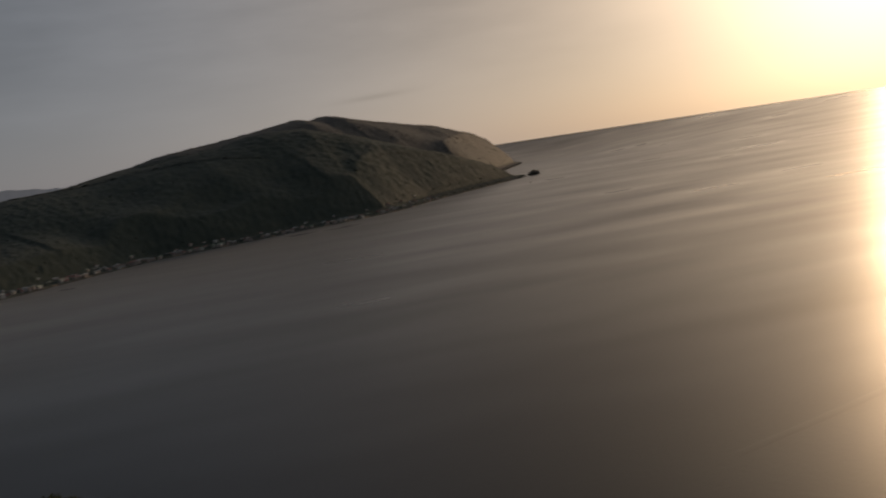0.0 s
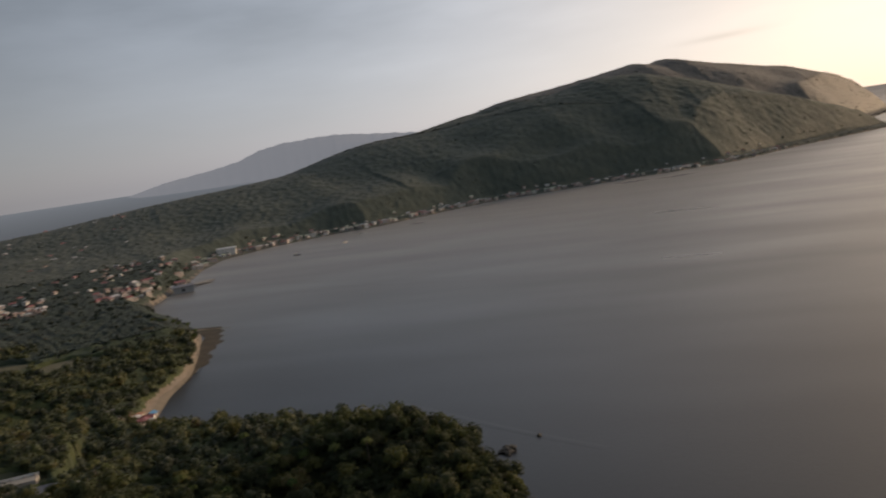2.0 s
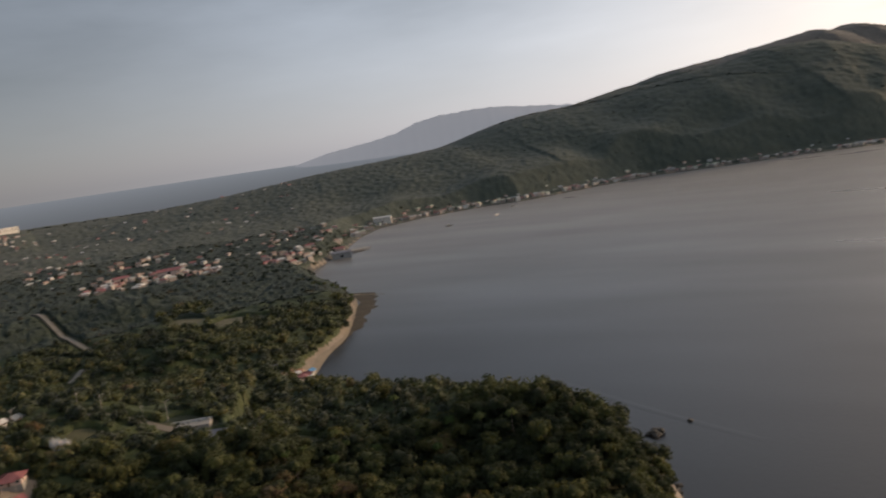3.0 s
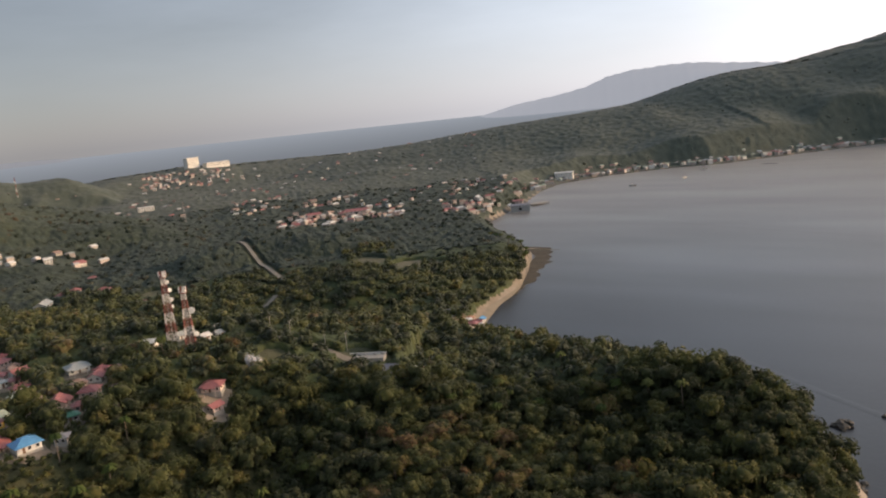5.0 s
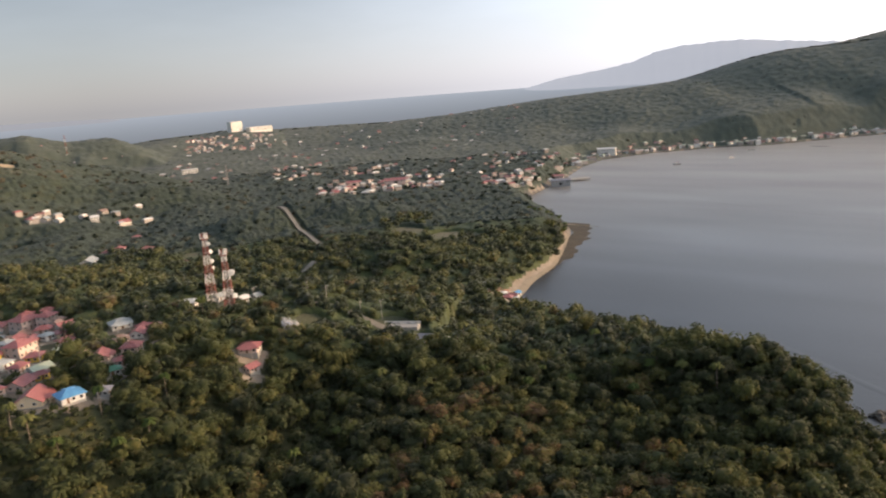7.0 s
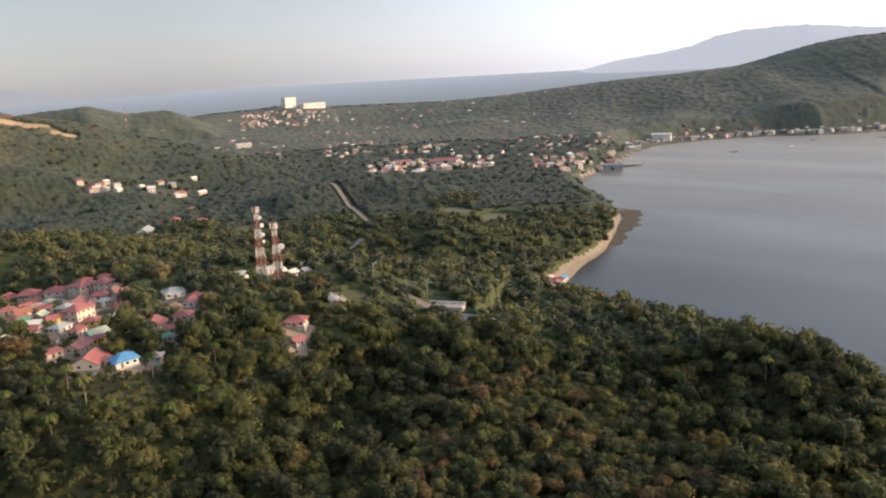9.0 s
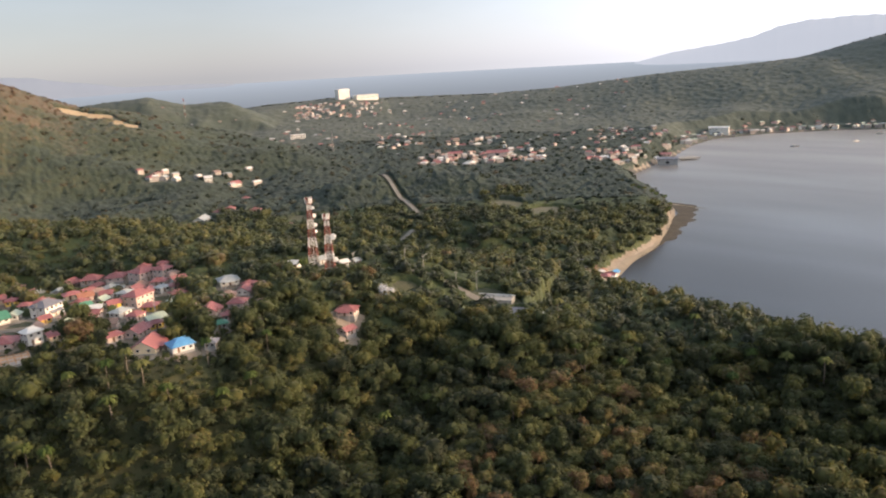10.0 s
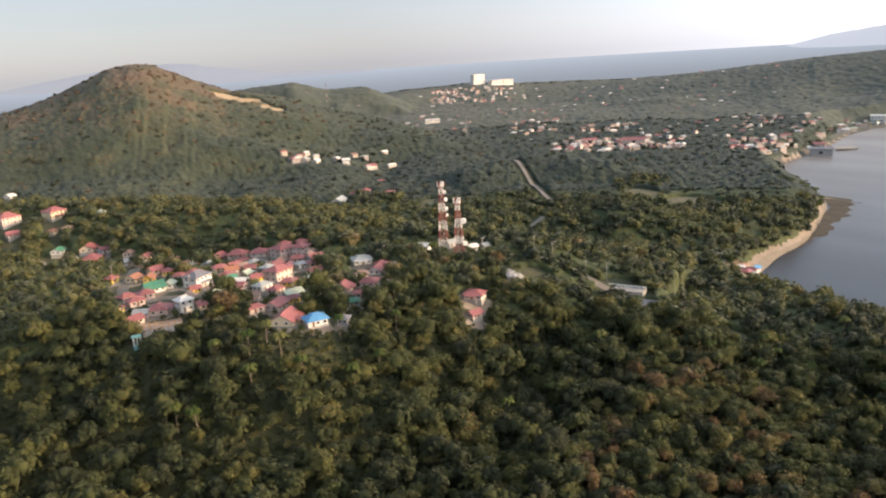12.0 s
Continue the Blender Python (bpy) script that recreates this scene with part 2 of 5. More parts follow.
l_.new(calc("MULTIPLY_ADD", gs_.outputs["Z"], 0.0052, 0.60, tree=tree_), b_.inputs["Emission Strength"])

# ---- the lie of the land: a coast line, and ridges with their heights ----
COAST = np.array([
    (868, 2618), (814, 2566), (616, 2370), (456, 2206), (288, 1990), (150, 1915), (5, 1868), (-145, 1790), (-285, 1740), (-395, 1610),
    (-500, 1475), (-575, 1440), (-668, 1340), (-712, 1228), (-690, 1120), (-645, 1005), (-612, 895), (-588, 815), (-505, 728), (-424, 660),
    (-398, 620), (-378, 585), (-358, 545), (-341, 508), (-331, 462), (-312, 416), (-288, 390), (-231, 376), (-150, 372), (-105, 352), (-67, 318),
    (-48, 283), (-36, 235), (-35, 180), (-60, 110), (-140, 30), (-350, -120), (-900, -300), (-2600, -350), (-2900, 700),
    (-2550, 1500), (-1850, 2200), (-1050, 2900), (-350, 3750), (300, 4300), (900, 4650), (1395, 4330), (1265, 3880), (1000, 3350), (760, 2900)], float)


def polar(az, d):
    """East and north of a place at that bearing (degrees to the left of +y) and distance from the drone."""
    return -d * math.sin(radians(az)), d * math.cos(radians(az))


RIDGES = [  # half width of the flank, of the flat top, then bearing, distance and height of the crest
    (400, 0, [(17, 2230, 168), (15.1, 2245, 175), (12.1, 2265, 192), (8.7, 2290, 212), (6.1, 2320, 228), (3.5, 2370, 242), (1.9, 2410, 262), (0, 2450, 268), (-2, 2480, 266), (-3.7, 2500, 245), (-6.2, 2545, 214), (-9, 2580, 170), (-12.1, 2610, 124), (-14.8, 2640, 82), (-16.7, 2655, 46), (-18, 2665, 12)]),
    (430, 0, [(14.6, 2500, 182), (10, 2850, 232), (7.8, 2920, 262), (4.3, 3020, 286), (1.1, 3100, 312), (-1.6, 3190, 340), (-2.6, 3240, 328), (-3.7, 3300, 346), (-5.3, 3400, 326), (-9.1, 3600, 278), (-11.1, 3720, 256), (-13.1, 3830, 206), (-16.2, 4060, 163), (-17.2, 4200, 135)]),
    (420, 0, [(17, 2200, 158), (20.9, 2150, 138), (24, 2100, 120), (28.5, 2080, 108), (34, 2080, 96), (40.7, 2080, 74), (46.5, 2180, 60), (53.8, 2250, 62), (57.5, 2200, 73), (60, 2200, 66)]),
    (150, 0, [(60.5, 2100, 62), (63.5, 1950, 58), (65.5, 1900, 91), (68, 1900, 89), (70.4, 1900, 111), (74, 1950, 101)]),
    (280, 0, [(75.8, 1240, 117), (78.5, 1250, 154), (81.5, 1250, 174), (83.5, 1250, 154), (86, 1250, 128), (89.5, 1250, 106), (97, 1250, 75)]),
    (115, 0, [(96, 660, 58), (90.5, 650, 57), (82, 590, 56), (74, 530, 55), (69.7, 470, 51), (66.5, 425, 46), (60, 398, 46), (54, 400, 41), (48, 370, 37), (44, 345, 31), (38, 360, 18)]),
    (58, 42, [(90, 400, 51), (79, 352, 50), (73, 335, 49), (64, 380, 47), (59.5, 388, 46)]),
    (58, 0, [(44, 345, 28), (37, 345, 19), (31.7, 368, 21), (26.3, 350, 22), (20.5, 332, 27), (17.0, 318, 27), (14.5, 306, 18)]),
    (45, 0, [(51, 560, 20), (48.1, 575, 29), (46.5, 575, 32), (44, 575, 27), (41.6, 580, 19)]),
    (70, 0, [(57, 820, 30), (53, 860, 34), (48, 830, 30)]),
]


def segments(px, py, line):
    """For points: the distance to a broken line, and where along it the nearest place lies (segment and share)."""
    best = np.full(px.shape, 1e12)
    seg, share = np.zeros(px.shape, int), np.zeros(px.shape)
    for i in range(len(line) - 1):
        ax, ay = line[i][:2]
        dx, dy = line[i + 1][0] - ax, line[i + 1][1] - ay
        u = np.clip(((px - ax) * dx + (py - ay) * dy) / (dx * dx + dy * dy), 0, 1)
        d = (px - ax - u * dx) ** 2 + (py - ay - u * dy) ** 2
        near = d < best
        best, seg, share = np.where(near, d, best), np.where(near, i, seg), np.where(near, u, share)
    return np.sqrt(best), seg, share


def inland(px, py):
    """Metres from the coast, positive on land."""
    ring = np.vstack([COAST, COAST[:1]])
    d, _, _ = segments(px, py, ring)
    inside = np.zeros(px.shape, bool)
    for (ax, ay), (bx, by) in zip(ring[:-1], ring[1:]):
        if ay != by:
            inside ^= ((ay > py) != (by > py)) & (px < (bx - ax) * (py - ay) / (by - ay) + ax)
    return np.where(inside, d, -d)


def waves2(px, py, size, seed):
    """Smooth, uneven relief of about unit height from a few crossed waves."""
    rng = np.random.RandomState(seed)
    total = np.zeros(px.shape)
    for k in range(7):
        a, p, f = rng.uniform(0, 6.28), rng.uniform(0, 6.28), rng.uniform(0.6, 1.7) / size
        total += np.sin((px * math.cos(a) + py * math.sin(a)) * f * 6.28 + p + 1.3 * np.sin((py * math.cos(a) - px * math.sin(a)) * f * 4 + p * 2))
    return total / 4


LINES = []
for width, flat, crest in RIDGES:
    LINES.append((width, flat, np.array([(*polar(a, d), h) for a, d, h in crest])))


def beach_width(px, py):
    """How far the level sand and trodden ground reach in from the shore of the small beach."""
    along = np.clip((py - 385) / 15, 0, 1) * np.clip((700 - py) / 30, 0, 1) * (px > -450) * (px < -250)
    return along * (3.0 + 5.0 * np.clip((500 - py) / 30, 0, 1) + 1.0 * np.sin(py * 0.09))


def height(px, py):
    px, py = np.asarray(px, float), np.asarray(py, float)
    shore = inland(px, py)
    r = np.hypot(px, py)
    h = 13 + 0.013 * np.clip(r - 600, 0, 1200) + 2.0 * waves2(px, py, 160, 3)
    soft = h ** 9
    for width, flat, line in LINES:
        swell = 0.14 * waves2(px, py, width * 0.9, 11)
        # broad hills are evened out, so that no crease runs down from a bend of the crest
        around = [(0, 0), (38, 14), (-14, 38), (-38, -14), (14, -38)] if 280 <= width < 300 else [(0, 0)]
        rise = 0
        for ox, oy in around:
            d, i, u = segments(px + ox, py + oy, line)
            d = np.maximum(d - flat, 0)
            top = line[i, 2] * (1 - u) + line[i + 1, 2] * u
            rise = rise + top * np.exp(-(d * (1 + swell * np.clip(d / width, 0, 1)) / width) ** 2) / len(around)
        soft = soft + rise ** 9
    h = soft ** (1 / 9)
    reach = np.clip(12 + h * 0.85, 14, 160)
    strand = 42 * np.clip((py - 1000) / 150, 0, 1)  # level strip along the bay
    strand = strand + beach_width(px, py)
    land = 2.4 * np.clip(shore / 9, 0, 1) + np.maximum(h - 2.4, 0) * np.clip((shore - strand) / reach, 0, 1) ** 0.8 + 0.3
    return np.where(shore > 0, land, np.maximum(shore * 0.12, -6))


def mesh_object(name, verts, faces, mats, parent=None, face_mats=None, smooth=False):
    me = bpy.data.meshes.new(name)
    me.from_pydata([tuple(map(float, v)) for v in verts] if not isinstance(verts, np.ndarray) else verts.tolist(), [],
                   faces.tolist() if isinstance(faces, np.ndarray) else faces)
    for m in (mats if isinstance(mats, (list, tuple)) else [mats]):
        me.materials.append(m)
    if face_mats is not None:
        me.polygons.foreach_set("material_index", np.asarray(face_mats, np.int32))
    if smooth:
        me.polygons.foreach_set("use_smooth", np.ones(len(me.polygons), bool))
    ob = new(name, me)
    if parent is not None:
        ob.parent = parent
    return ob


def quarry_cut(px, py):
    """Above zero where the hill's flank is quarried bare."""
    best = np.full(np.shape(px), -1e3)
    for a0, d0, a1, d1, r in ((75.4, 1195, 73.6, 1180, 15), (72.6, 1150, 71.7, 1135, 9)):
        d, _, u = segments(px, py, [polar(a0, d0), polar(a1, d1)])
        best = np.maximum(best, r + 6 * waves2(px, py, 40, 8) - d)
    return best


# ground: rings about the camera, closer together where the land is near
AZ = np.radians(np.linspace(-24, 104, 420))
RR = 150 * (4700 / 150) ** np.linspace(0, 1, 250)
ga, gr = np.meshgrid(AZ, RR, indexing="ij")
gx, gy = -gr * np.sin(ga), gr * np.cos(ga)
gs = inland(gx, gy)
gz = height(gx, gy)
idx = np.arange(gx.size).reshape(gx.shape)
quads = np.stack([idx[:-1, :-1], idx[:-1, 1:], idx[1:, 1:], idx[1:, :-1]], -1).reshape(-1, 4)
wet = gs.ravel()[quads]
quads = quads[wet.max(1) > -45]
mids = gs.ravel()[quads].mean(1)
qx, qy = gx.ravel()[quads].mean(1), gy.ravel()[quads].mean(1)
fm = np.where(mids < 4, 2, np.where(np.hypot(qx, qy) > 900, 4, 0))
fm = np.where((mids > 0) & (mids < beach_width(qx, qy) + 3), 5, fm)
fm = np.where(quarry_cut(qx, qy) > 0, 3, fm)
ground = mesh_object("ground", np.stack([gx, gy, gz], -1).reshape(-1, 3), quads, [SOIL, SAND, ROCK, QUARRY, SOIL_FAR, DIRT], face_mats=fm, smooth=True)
tagged(ground, "hilly green coast land with sandy beach and bare quarry", "ground", kind="structure")

# sea: one grid to the horizon, its far water bent up to fit the camera's view
sa = np.radians(np.linspace(0, 360, 361))[:-1]
srr = np.concatenate([[0.5], np.geomspace(60, 2950, 46), np.linspace(3000, 4920, 40)])
sg, sq = np.meshgrid(sa, srr, indexing="ij")
side = np.degrees((sg + math.pi) % (2 * math.pi) - math.pi)
lift_from = np.where(side < -20, 3000, 3150) + 850 * np.clip((side + 34) / 13, 0, 1) * np.where(side < -20, 1.176, 1.0) * np.clip((24 - side) / 10, 0, 1)
sz = 112 * (np.maximum(sq - lift_from, 0) / (4920 - lift_from)) ** 1.6
si = np.arange(sg.size).reshape(sg.shape)
sj = np.roll(si, -1, axis=0)
sf = np.stack([si[:, :-1], sj[:, :-1], sj[:, 1:], si[:, 1:]], -1).reshape(-1, 4)
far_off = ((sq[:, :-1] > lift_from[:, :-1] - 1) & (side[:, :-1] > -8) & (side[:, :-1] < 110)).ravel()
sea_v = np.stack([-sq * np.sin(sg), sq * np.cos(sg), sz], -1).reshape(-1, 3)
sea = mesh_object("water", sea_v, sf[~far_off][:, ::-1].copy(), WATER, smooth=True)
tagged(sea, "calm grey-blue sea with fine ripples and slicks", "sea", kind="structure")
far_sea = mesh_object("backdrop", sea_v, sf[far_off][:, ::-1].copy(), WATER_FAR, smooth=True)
tagged(far_sea, "far water with haze put in as glow, fading into the horizon", "sea", kind="structure")

# ---- trees ----
PHI = (1 + 5 ** 0.5) / 2
ICO = np.array([(-1, PHI, 0), (1, PHI, 0), (-1, -PHI, 0), (1, -PHI, 0), (0, -1, PHI), (0, 1, PHI), (0, -1, -PHI), (0, 1, -PHI), (PHI, 0, -1), (PHI, 0, 1), (-PHI, 0, -1), (-PHI, 0, 1)]) / math.hypot(1, PHI)
ICO_F = np.array([(0, 11, 5), (0, 5, 1), (0, 1, 7), (0, 7, 10), (0, 10, 11), (1, 5, 9), (5, 11, 4), (11, 10, 2), (10, 7, 6), (7, 1, 8), (3, 9, 4), (3, 4, 2), (3, 2, 6), (3, 6, 8), (3, 8, 9), (4, 9, 5), (2, 4, 11), (6, 2, 10), (8, 6, 7), (9, 8, 1)])


def crown_shape(rng, radius, tall, lobes, leaves, leaf, whole=False):
    """Leaf clumps of one crown: dark inner lobes under many small, tilted sprays. Triangles, about the crown's foot."""
    verts, faces, count = [], [], 0
    centres = []
    for k in range(lobes):
        a, d = rng.uniform(0, 6.28), radius * (0.0 if k == 0 else rng.uniform(0.35, 0.72))
        c = np.array([d * math.cos(a), d * math.sin(a), tall * (0.62 if k == 0 else rng.uniform(0.28, 0.66))])
        s = np.array([1, 1, rng.uniform(0.65, 1.1)]) * radius * (0.62 if k == 0 else rng.uniform(0.34, 0.52))
        s[2] = min(s[2], tall * 0.46)
        centres.append((c, s))
        v = ICO * (s * (0.72 if leaves else 0.9)) * rng.uniform(0.75, 1.2, (12, 1)) + c
        verts.append(v)
        faces.append(ICO_F + count)
        count += 12
    for k in range(leaves):
        c, s = centres[rng.randint(len(centres))]
        n = rng.normal(size=3)
        n[2] = abs(n[2]) * 0.9 - 0.25
        n /= np.linalg.norm(n)
        p = c + n * s * rng.uniform(0.86, 1.14)
        n2 = n + rng.normal(size=3) * 0.45 + (0, 0, 0.35)
        n2 /= np.linalg.norm(n2)
        u = n * 0.5 + rng.normal(size=3) * 0.55 + (0, 0, -0.8)  # sprays hang outwards and down
        u -= n2 * (u @ n2)
        u /= np.linalg.norm(u)
        w = np.cross(n2, u)
        a, b = leaf * rng.uniform(0.7, 1.6), leaf * rng.uniform(0.35, 0.75)
        if whole:
            verts.append(np.array([p - u * a, p - w * b - n2 * 0.12 * a, p + u * a, p + w * b + n2 * 0.15 * a]))
            faces.append(np.array([(0, 1, 2), (0, 2, 3)]) + count)
            count += 4
        else:
            verts.append(np.array([p - u * a - w * b * 0.7, p + u * a - w * b * 0.5 - n2 * 0.1 * a, p + w * b * 1.3 + n2 * 0.12 * a]))
            faces.append(np.array([(0, 1, 2)]) + count)
            count += 3
    return np.vstack(verts), np.vstack(faces)


def palm_shape(rng, frond, fronds, steps):
    """A coconut palm's head: drooping fronds, folded along the rib, about the trunk's top."""
    verts, faces, count = [], [], 0
    for k in range(fronds):
        a, lift, size = 6.28 * k / fronds + rng.uniform(-0.2, 0.2), rng.uniform(-0.2, 1.0), frond * rng.uniform(0.8, 1.1)
        out, side = np.array([math.cos(a), math.sin(a), 0]), np.array([-math.sin(a), math.cos(a), 0])
        for j in range(steps + 1):
            u = j / steps
            c = out * size * u * (1 - 0.15 * u) + np.array([0, 0, size * (lift * u - (0.55 + lift * 0.75) * u * u)])
            wide = frond * 0.17 * math.sin(math.pi * min(1, 0.12 + 0.88 * u)) ** 0.7 + 0.02
            verts += [c - side * wide - (0, 0, wide * 0.7), c, c + side * wide - (0, 0, wide * 0.7)]
            if j:
                b = count + 3 * j
                faces += [(b - 3, b - 2, b + 1), (b - 3, b + 1, b), (b - 2, b - 1, b + 2), (b - 2, b + 2, b + 1)]
        count += 3 * (steps + 1)
    return np.array(verts), np.array(faces)


def tube(points, radii, sides=6):
    """A bent, tapered tube: verts and faces."""
    verts, faces = [], []
    pts = [Vector(p) for p in points]
    for i, (p, r) in enumerate(zip(pts, radii)):
        d = (pts[min(i + 1, len(pts) - 1)] - pts[max(i - 1, 0)]).normalized()
        q = d.to_track_quat("Z", "Y")
        for k in range(sides):
            a = 2 * math.pi * k / sides
            verts.append(tuple(p + q @ Vector((math.cos(a) * r, math.sin(a) * r, 0))))
            if i:
                b = (i - 1) * sides
                faces.append((b + k, b + (k + 1) % sides, b + sides + (k + 1) % sides, b + sides + k))
    faces.append(tuple(range(sides))[::-1])
    faces.append(tuple(range(len(verts) - sides, len(verts))))
    return verts, faces


def fuse(parts):
    verts, faces, n = [], [], 0
    for v, f in parts:
        verts += [tuple(p) for p in v]
        faces += [tuple(int(i) + n for i in q) for q in f]
        n += len(v)
    return verts, faces


def wood_mesh(name, rng, tall, thick):
    """Trunk with four limbs."""
    bend = rng.uniform(-0.4, 0.4, 2)
    parts = [tube([(0, 0, -1.0), (bend[0] * 0.4, bend[1] * 0.4, tall * 0.3), (bend[0], bend[1], tall * 0.75)], [thick, thick * 0.75, thick * 0.35])]
    for k in range(4):
        a, s = k * 1.57 + rng.uniform(-0.5, 0.5), tall * rng.uniform(0.22, 0.36)
        base = (bend[0] * 0.5, bend[1] * 0.5, tall * rng.uniform(0.3, 0.45))
        parts.append(tube([base, (base[0] + s * 0.6 * math.cos(a), base[1] + s * 0.6 * math.sin(a), base[2] + s * 0.5), (base[0] + s * math.cos(a), base[1] + s * math.sin(a), base[2] + s)], [thick * 0.4, thick * 0.28, thick * 0.12], 5))
    v, f = fuse(parts)
    me = bpy.data.meshes.new(name)
    me.from_pydata(v, [], f)
    me.materials.append(BARK)
    return me


def plain_mesh(name, v, f, mat):
    me = bpy.data.meshes.new(name)
    me.from_pydata(np.asarray(v).tolist(), [], np.asarray(f).tolist() if isinstance(f, np.ndarray) else f)
    me.materials.append(mat)
    return me


rng = np.random.RandomState(5)
KINDS = []  # broad crowns for the near wood, as things
for k in range(9):
    tall, radius = rng.uniform(6.5, 10.5), rng.uniform(2.9, 4.9)
    v, f = crown_shape(rng, radius, tall * 0.8, 8, 420, 0.42, True)
    v[:, 2] += tall * 0.2
    KINDS.append((wood_mesh("trunk", rng, tall, 0.28), plain_mesh("crown", v, f, LEAVES)))
PALMS = []
for k in range(4):
    tall, lean = rng.uniform(8, 12), rng.uniform(-1.2, 1.2, 2)
    tv, tf = tube([(0, 0, -0.8), (lean[0] * 0.3, lean[1] * 0.3, tall * 0.45), (lean[0], lean[1], tall)], [0.24, 0.17, 0.13], 7)
    v, f = palm_shape(rng, 3.3, 17, 5)
    PALMS.append((plain_mesh("trunk", tv, tf, BARK), plain_mesh("fronds", v + (lean[0], lean[1], tall), f, PALM)))

# houses: bearing, distance, breadth, then roof, wall and storeys
UPPER_STREET = [(82.2, 495, 9.3, "r c"), (83.8, 500, 8.3, "g w"), (80.4, 483, 8.5, "r y"), (79.5, 469, 7.3, "r p"), (83.2, 395, 7.1, "o c"), (81.7, 406, 7.9, "r c"), (82.2, 391, 6.5, "o y"), (82.0, 372, 9.9, "n w"), (80.9, 374, 5.8, "m w"), (78.9, 371, 12.5, "s w 2"), (83.4, 353, 7.8, "r p"), (81.8, 335, 9.9, "r p"), (83.1, 333, 6.0, "g g"), (80.1, 333, 7.1, "w w 2"), (78.6, 333, 8.1, "r c")]
MIDDLE_STREET = [(76.4, 386, 7.2, "o p"), (77.2, 457, 9.8, "r p"), (75.8, 451, 11.1, "r p"), (76.6, 369, 6.4, "n w"), (75.8, 363, 5.2, "w w"), (74.2, 444, 11.0, "r p"), (72.4, 433, 14.0, "r p 2"), (71.1, 426, 9.4, "r p 2"), (70.1, 397, 7.9, "r w"), (74.7, 431, 12.0, "g w"), (73.1, 394, 6.9, "r p"), (72.2, 386, 6.2, "r p"), (71.3, 386, 6.2, "g w"), (73.0, 369, 13.0, "r p 2"), (74.3, 351, 8.7, "g w")]
LOWER_STREET = [(72.1, 334, 8.8, "m w"), (70.0, 349, 5.2, "n g"), (73.4, 320, 9.8, "r p"), (72.8, 299, 12.5, "r c"), (75.1, 318, 7.8, "r p"), (70.6, 293, 9.5, "b w"), (68.2, 336, 9.5, "r p"), (66.1, 342, 8.4, "r p"), (66.9, 324, 6.0, "r p"), (67.6, 312, 6.0, "n g"), (65.5, 362, 8.1, "r w"), (66.6, 382, 10.8, "g w"), (68.4, 292, 4.8, "s g"), (57.9, 329, 9.8, "r p"), (58.0, 317, 6.3, "r p")]
HILL_HOUSES = [(90.3, 613, 15.9, "r p 2"), (87.5, 603, 15.0, "r c 2"), (87.8, 575, 6.1, "o c"), (87.7, 545, 9.4, "n w"), (85.7, 518, 14.9, "r y 2"), (85.8, 535, 10.8, "r c"), (86.9, 527, 5.7, "g w 2"), (89.9, 954, 11.1, "w w"), (90.2, 590, 9.0, "r p")]
HAMLET = [(70.9, 953, 12.6, "r w"), (70.1, 951, 11.2, "g k"), (69.3, 945, 9.8, "w w"), (67.1, 946, 9.8, "w w 2"), (66.5, 998, 10.4, "u k"), (65.3, 954, 15.5, "r w"), (66.6, 788, 12.9, "r w"), (67.9, 756, 22.0, "g w"), (64.6, 869, 9.1, "r c"), (64.0, 784, 11.7, "r p"), (61.7, 698, 7.3, "u t"), (64.2, 1023, 9.2, "w k"), (65.8, 800, 9.0, "r p")]
ROADSIDE = [(44.3, 341, 11.0, "s w"), (43.1, 338, 8.5, "w w"), (42.0, 342, 6.5, "r p"), (61.6, 397, 6.0, "w w"), (57.9, 393, 5.0, "w w"), (59.6, 402, 5.0, "g w"), (56.9, 396, 4.5, "g w")]
BEACH_HUTS = [(36.9, 497, 7.0, "r w"), (37.2, 505, 6.0, "g w"), (37.6, 500, 6.5, "r p"), (38.0, 506, 6.0, "w w"), (37.2, 516, 7.0, "r w"), (37.8, 518, 6.0, "o c"), (38.5, 509, 5.5, "r p"), (38.9, 500, 5.0, "g w"), (36.9, 524, 5.0, "b w"), (39.4, 506, 5.0, "s w")]
# small houses packed between the larger ones
FILLERS, fill_rng = [], random.Random(77)
for fa, fd, fn in ((81.8, 362, 10), (76.5, 378, 15), (73.2, 408, 14), (72.5, 326, 8), (82, 480, 5), (87.5, 560, 3), (67.5, 335, 6)):
    for k in range(fn * 8):
        a, d = fa + fill_rng.uniform(-3.2, 3.2), fd + fill_rng.uniform(-38, 38)
        x, y = polar(a, d)
        taken = UPPER_STREET + MIDDLE_STREET + LOWER_STREET + HILL_HOUSES + FILLERS
        if fn and d > 322 and all(math.hypot(x - polar(b, e)[0], y - polar(b, e)[1]) > 3.8 + w * 0.5 for b, e, w, _ in taken):
            FILLERS.append((a, d, fill_rng.uniform(5.0, 8.0), fill_rng.choice(["r p", "r c", "r p", "r w", "u k", "u p", "g k", "r p", "r y", "m k"])))
            fn -= 1
VILLAGE = FILLERS + UPPER_STREET + MIDDLE_STREET + LOWER_STREET + HILL_HOUSES + ROADSIDE + BEACH_HUTS + HAMLET

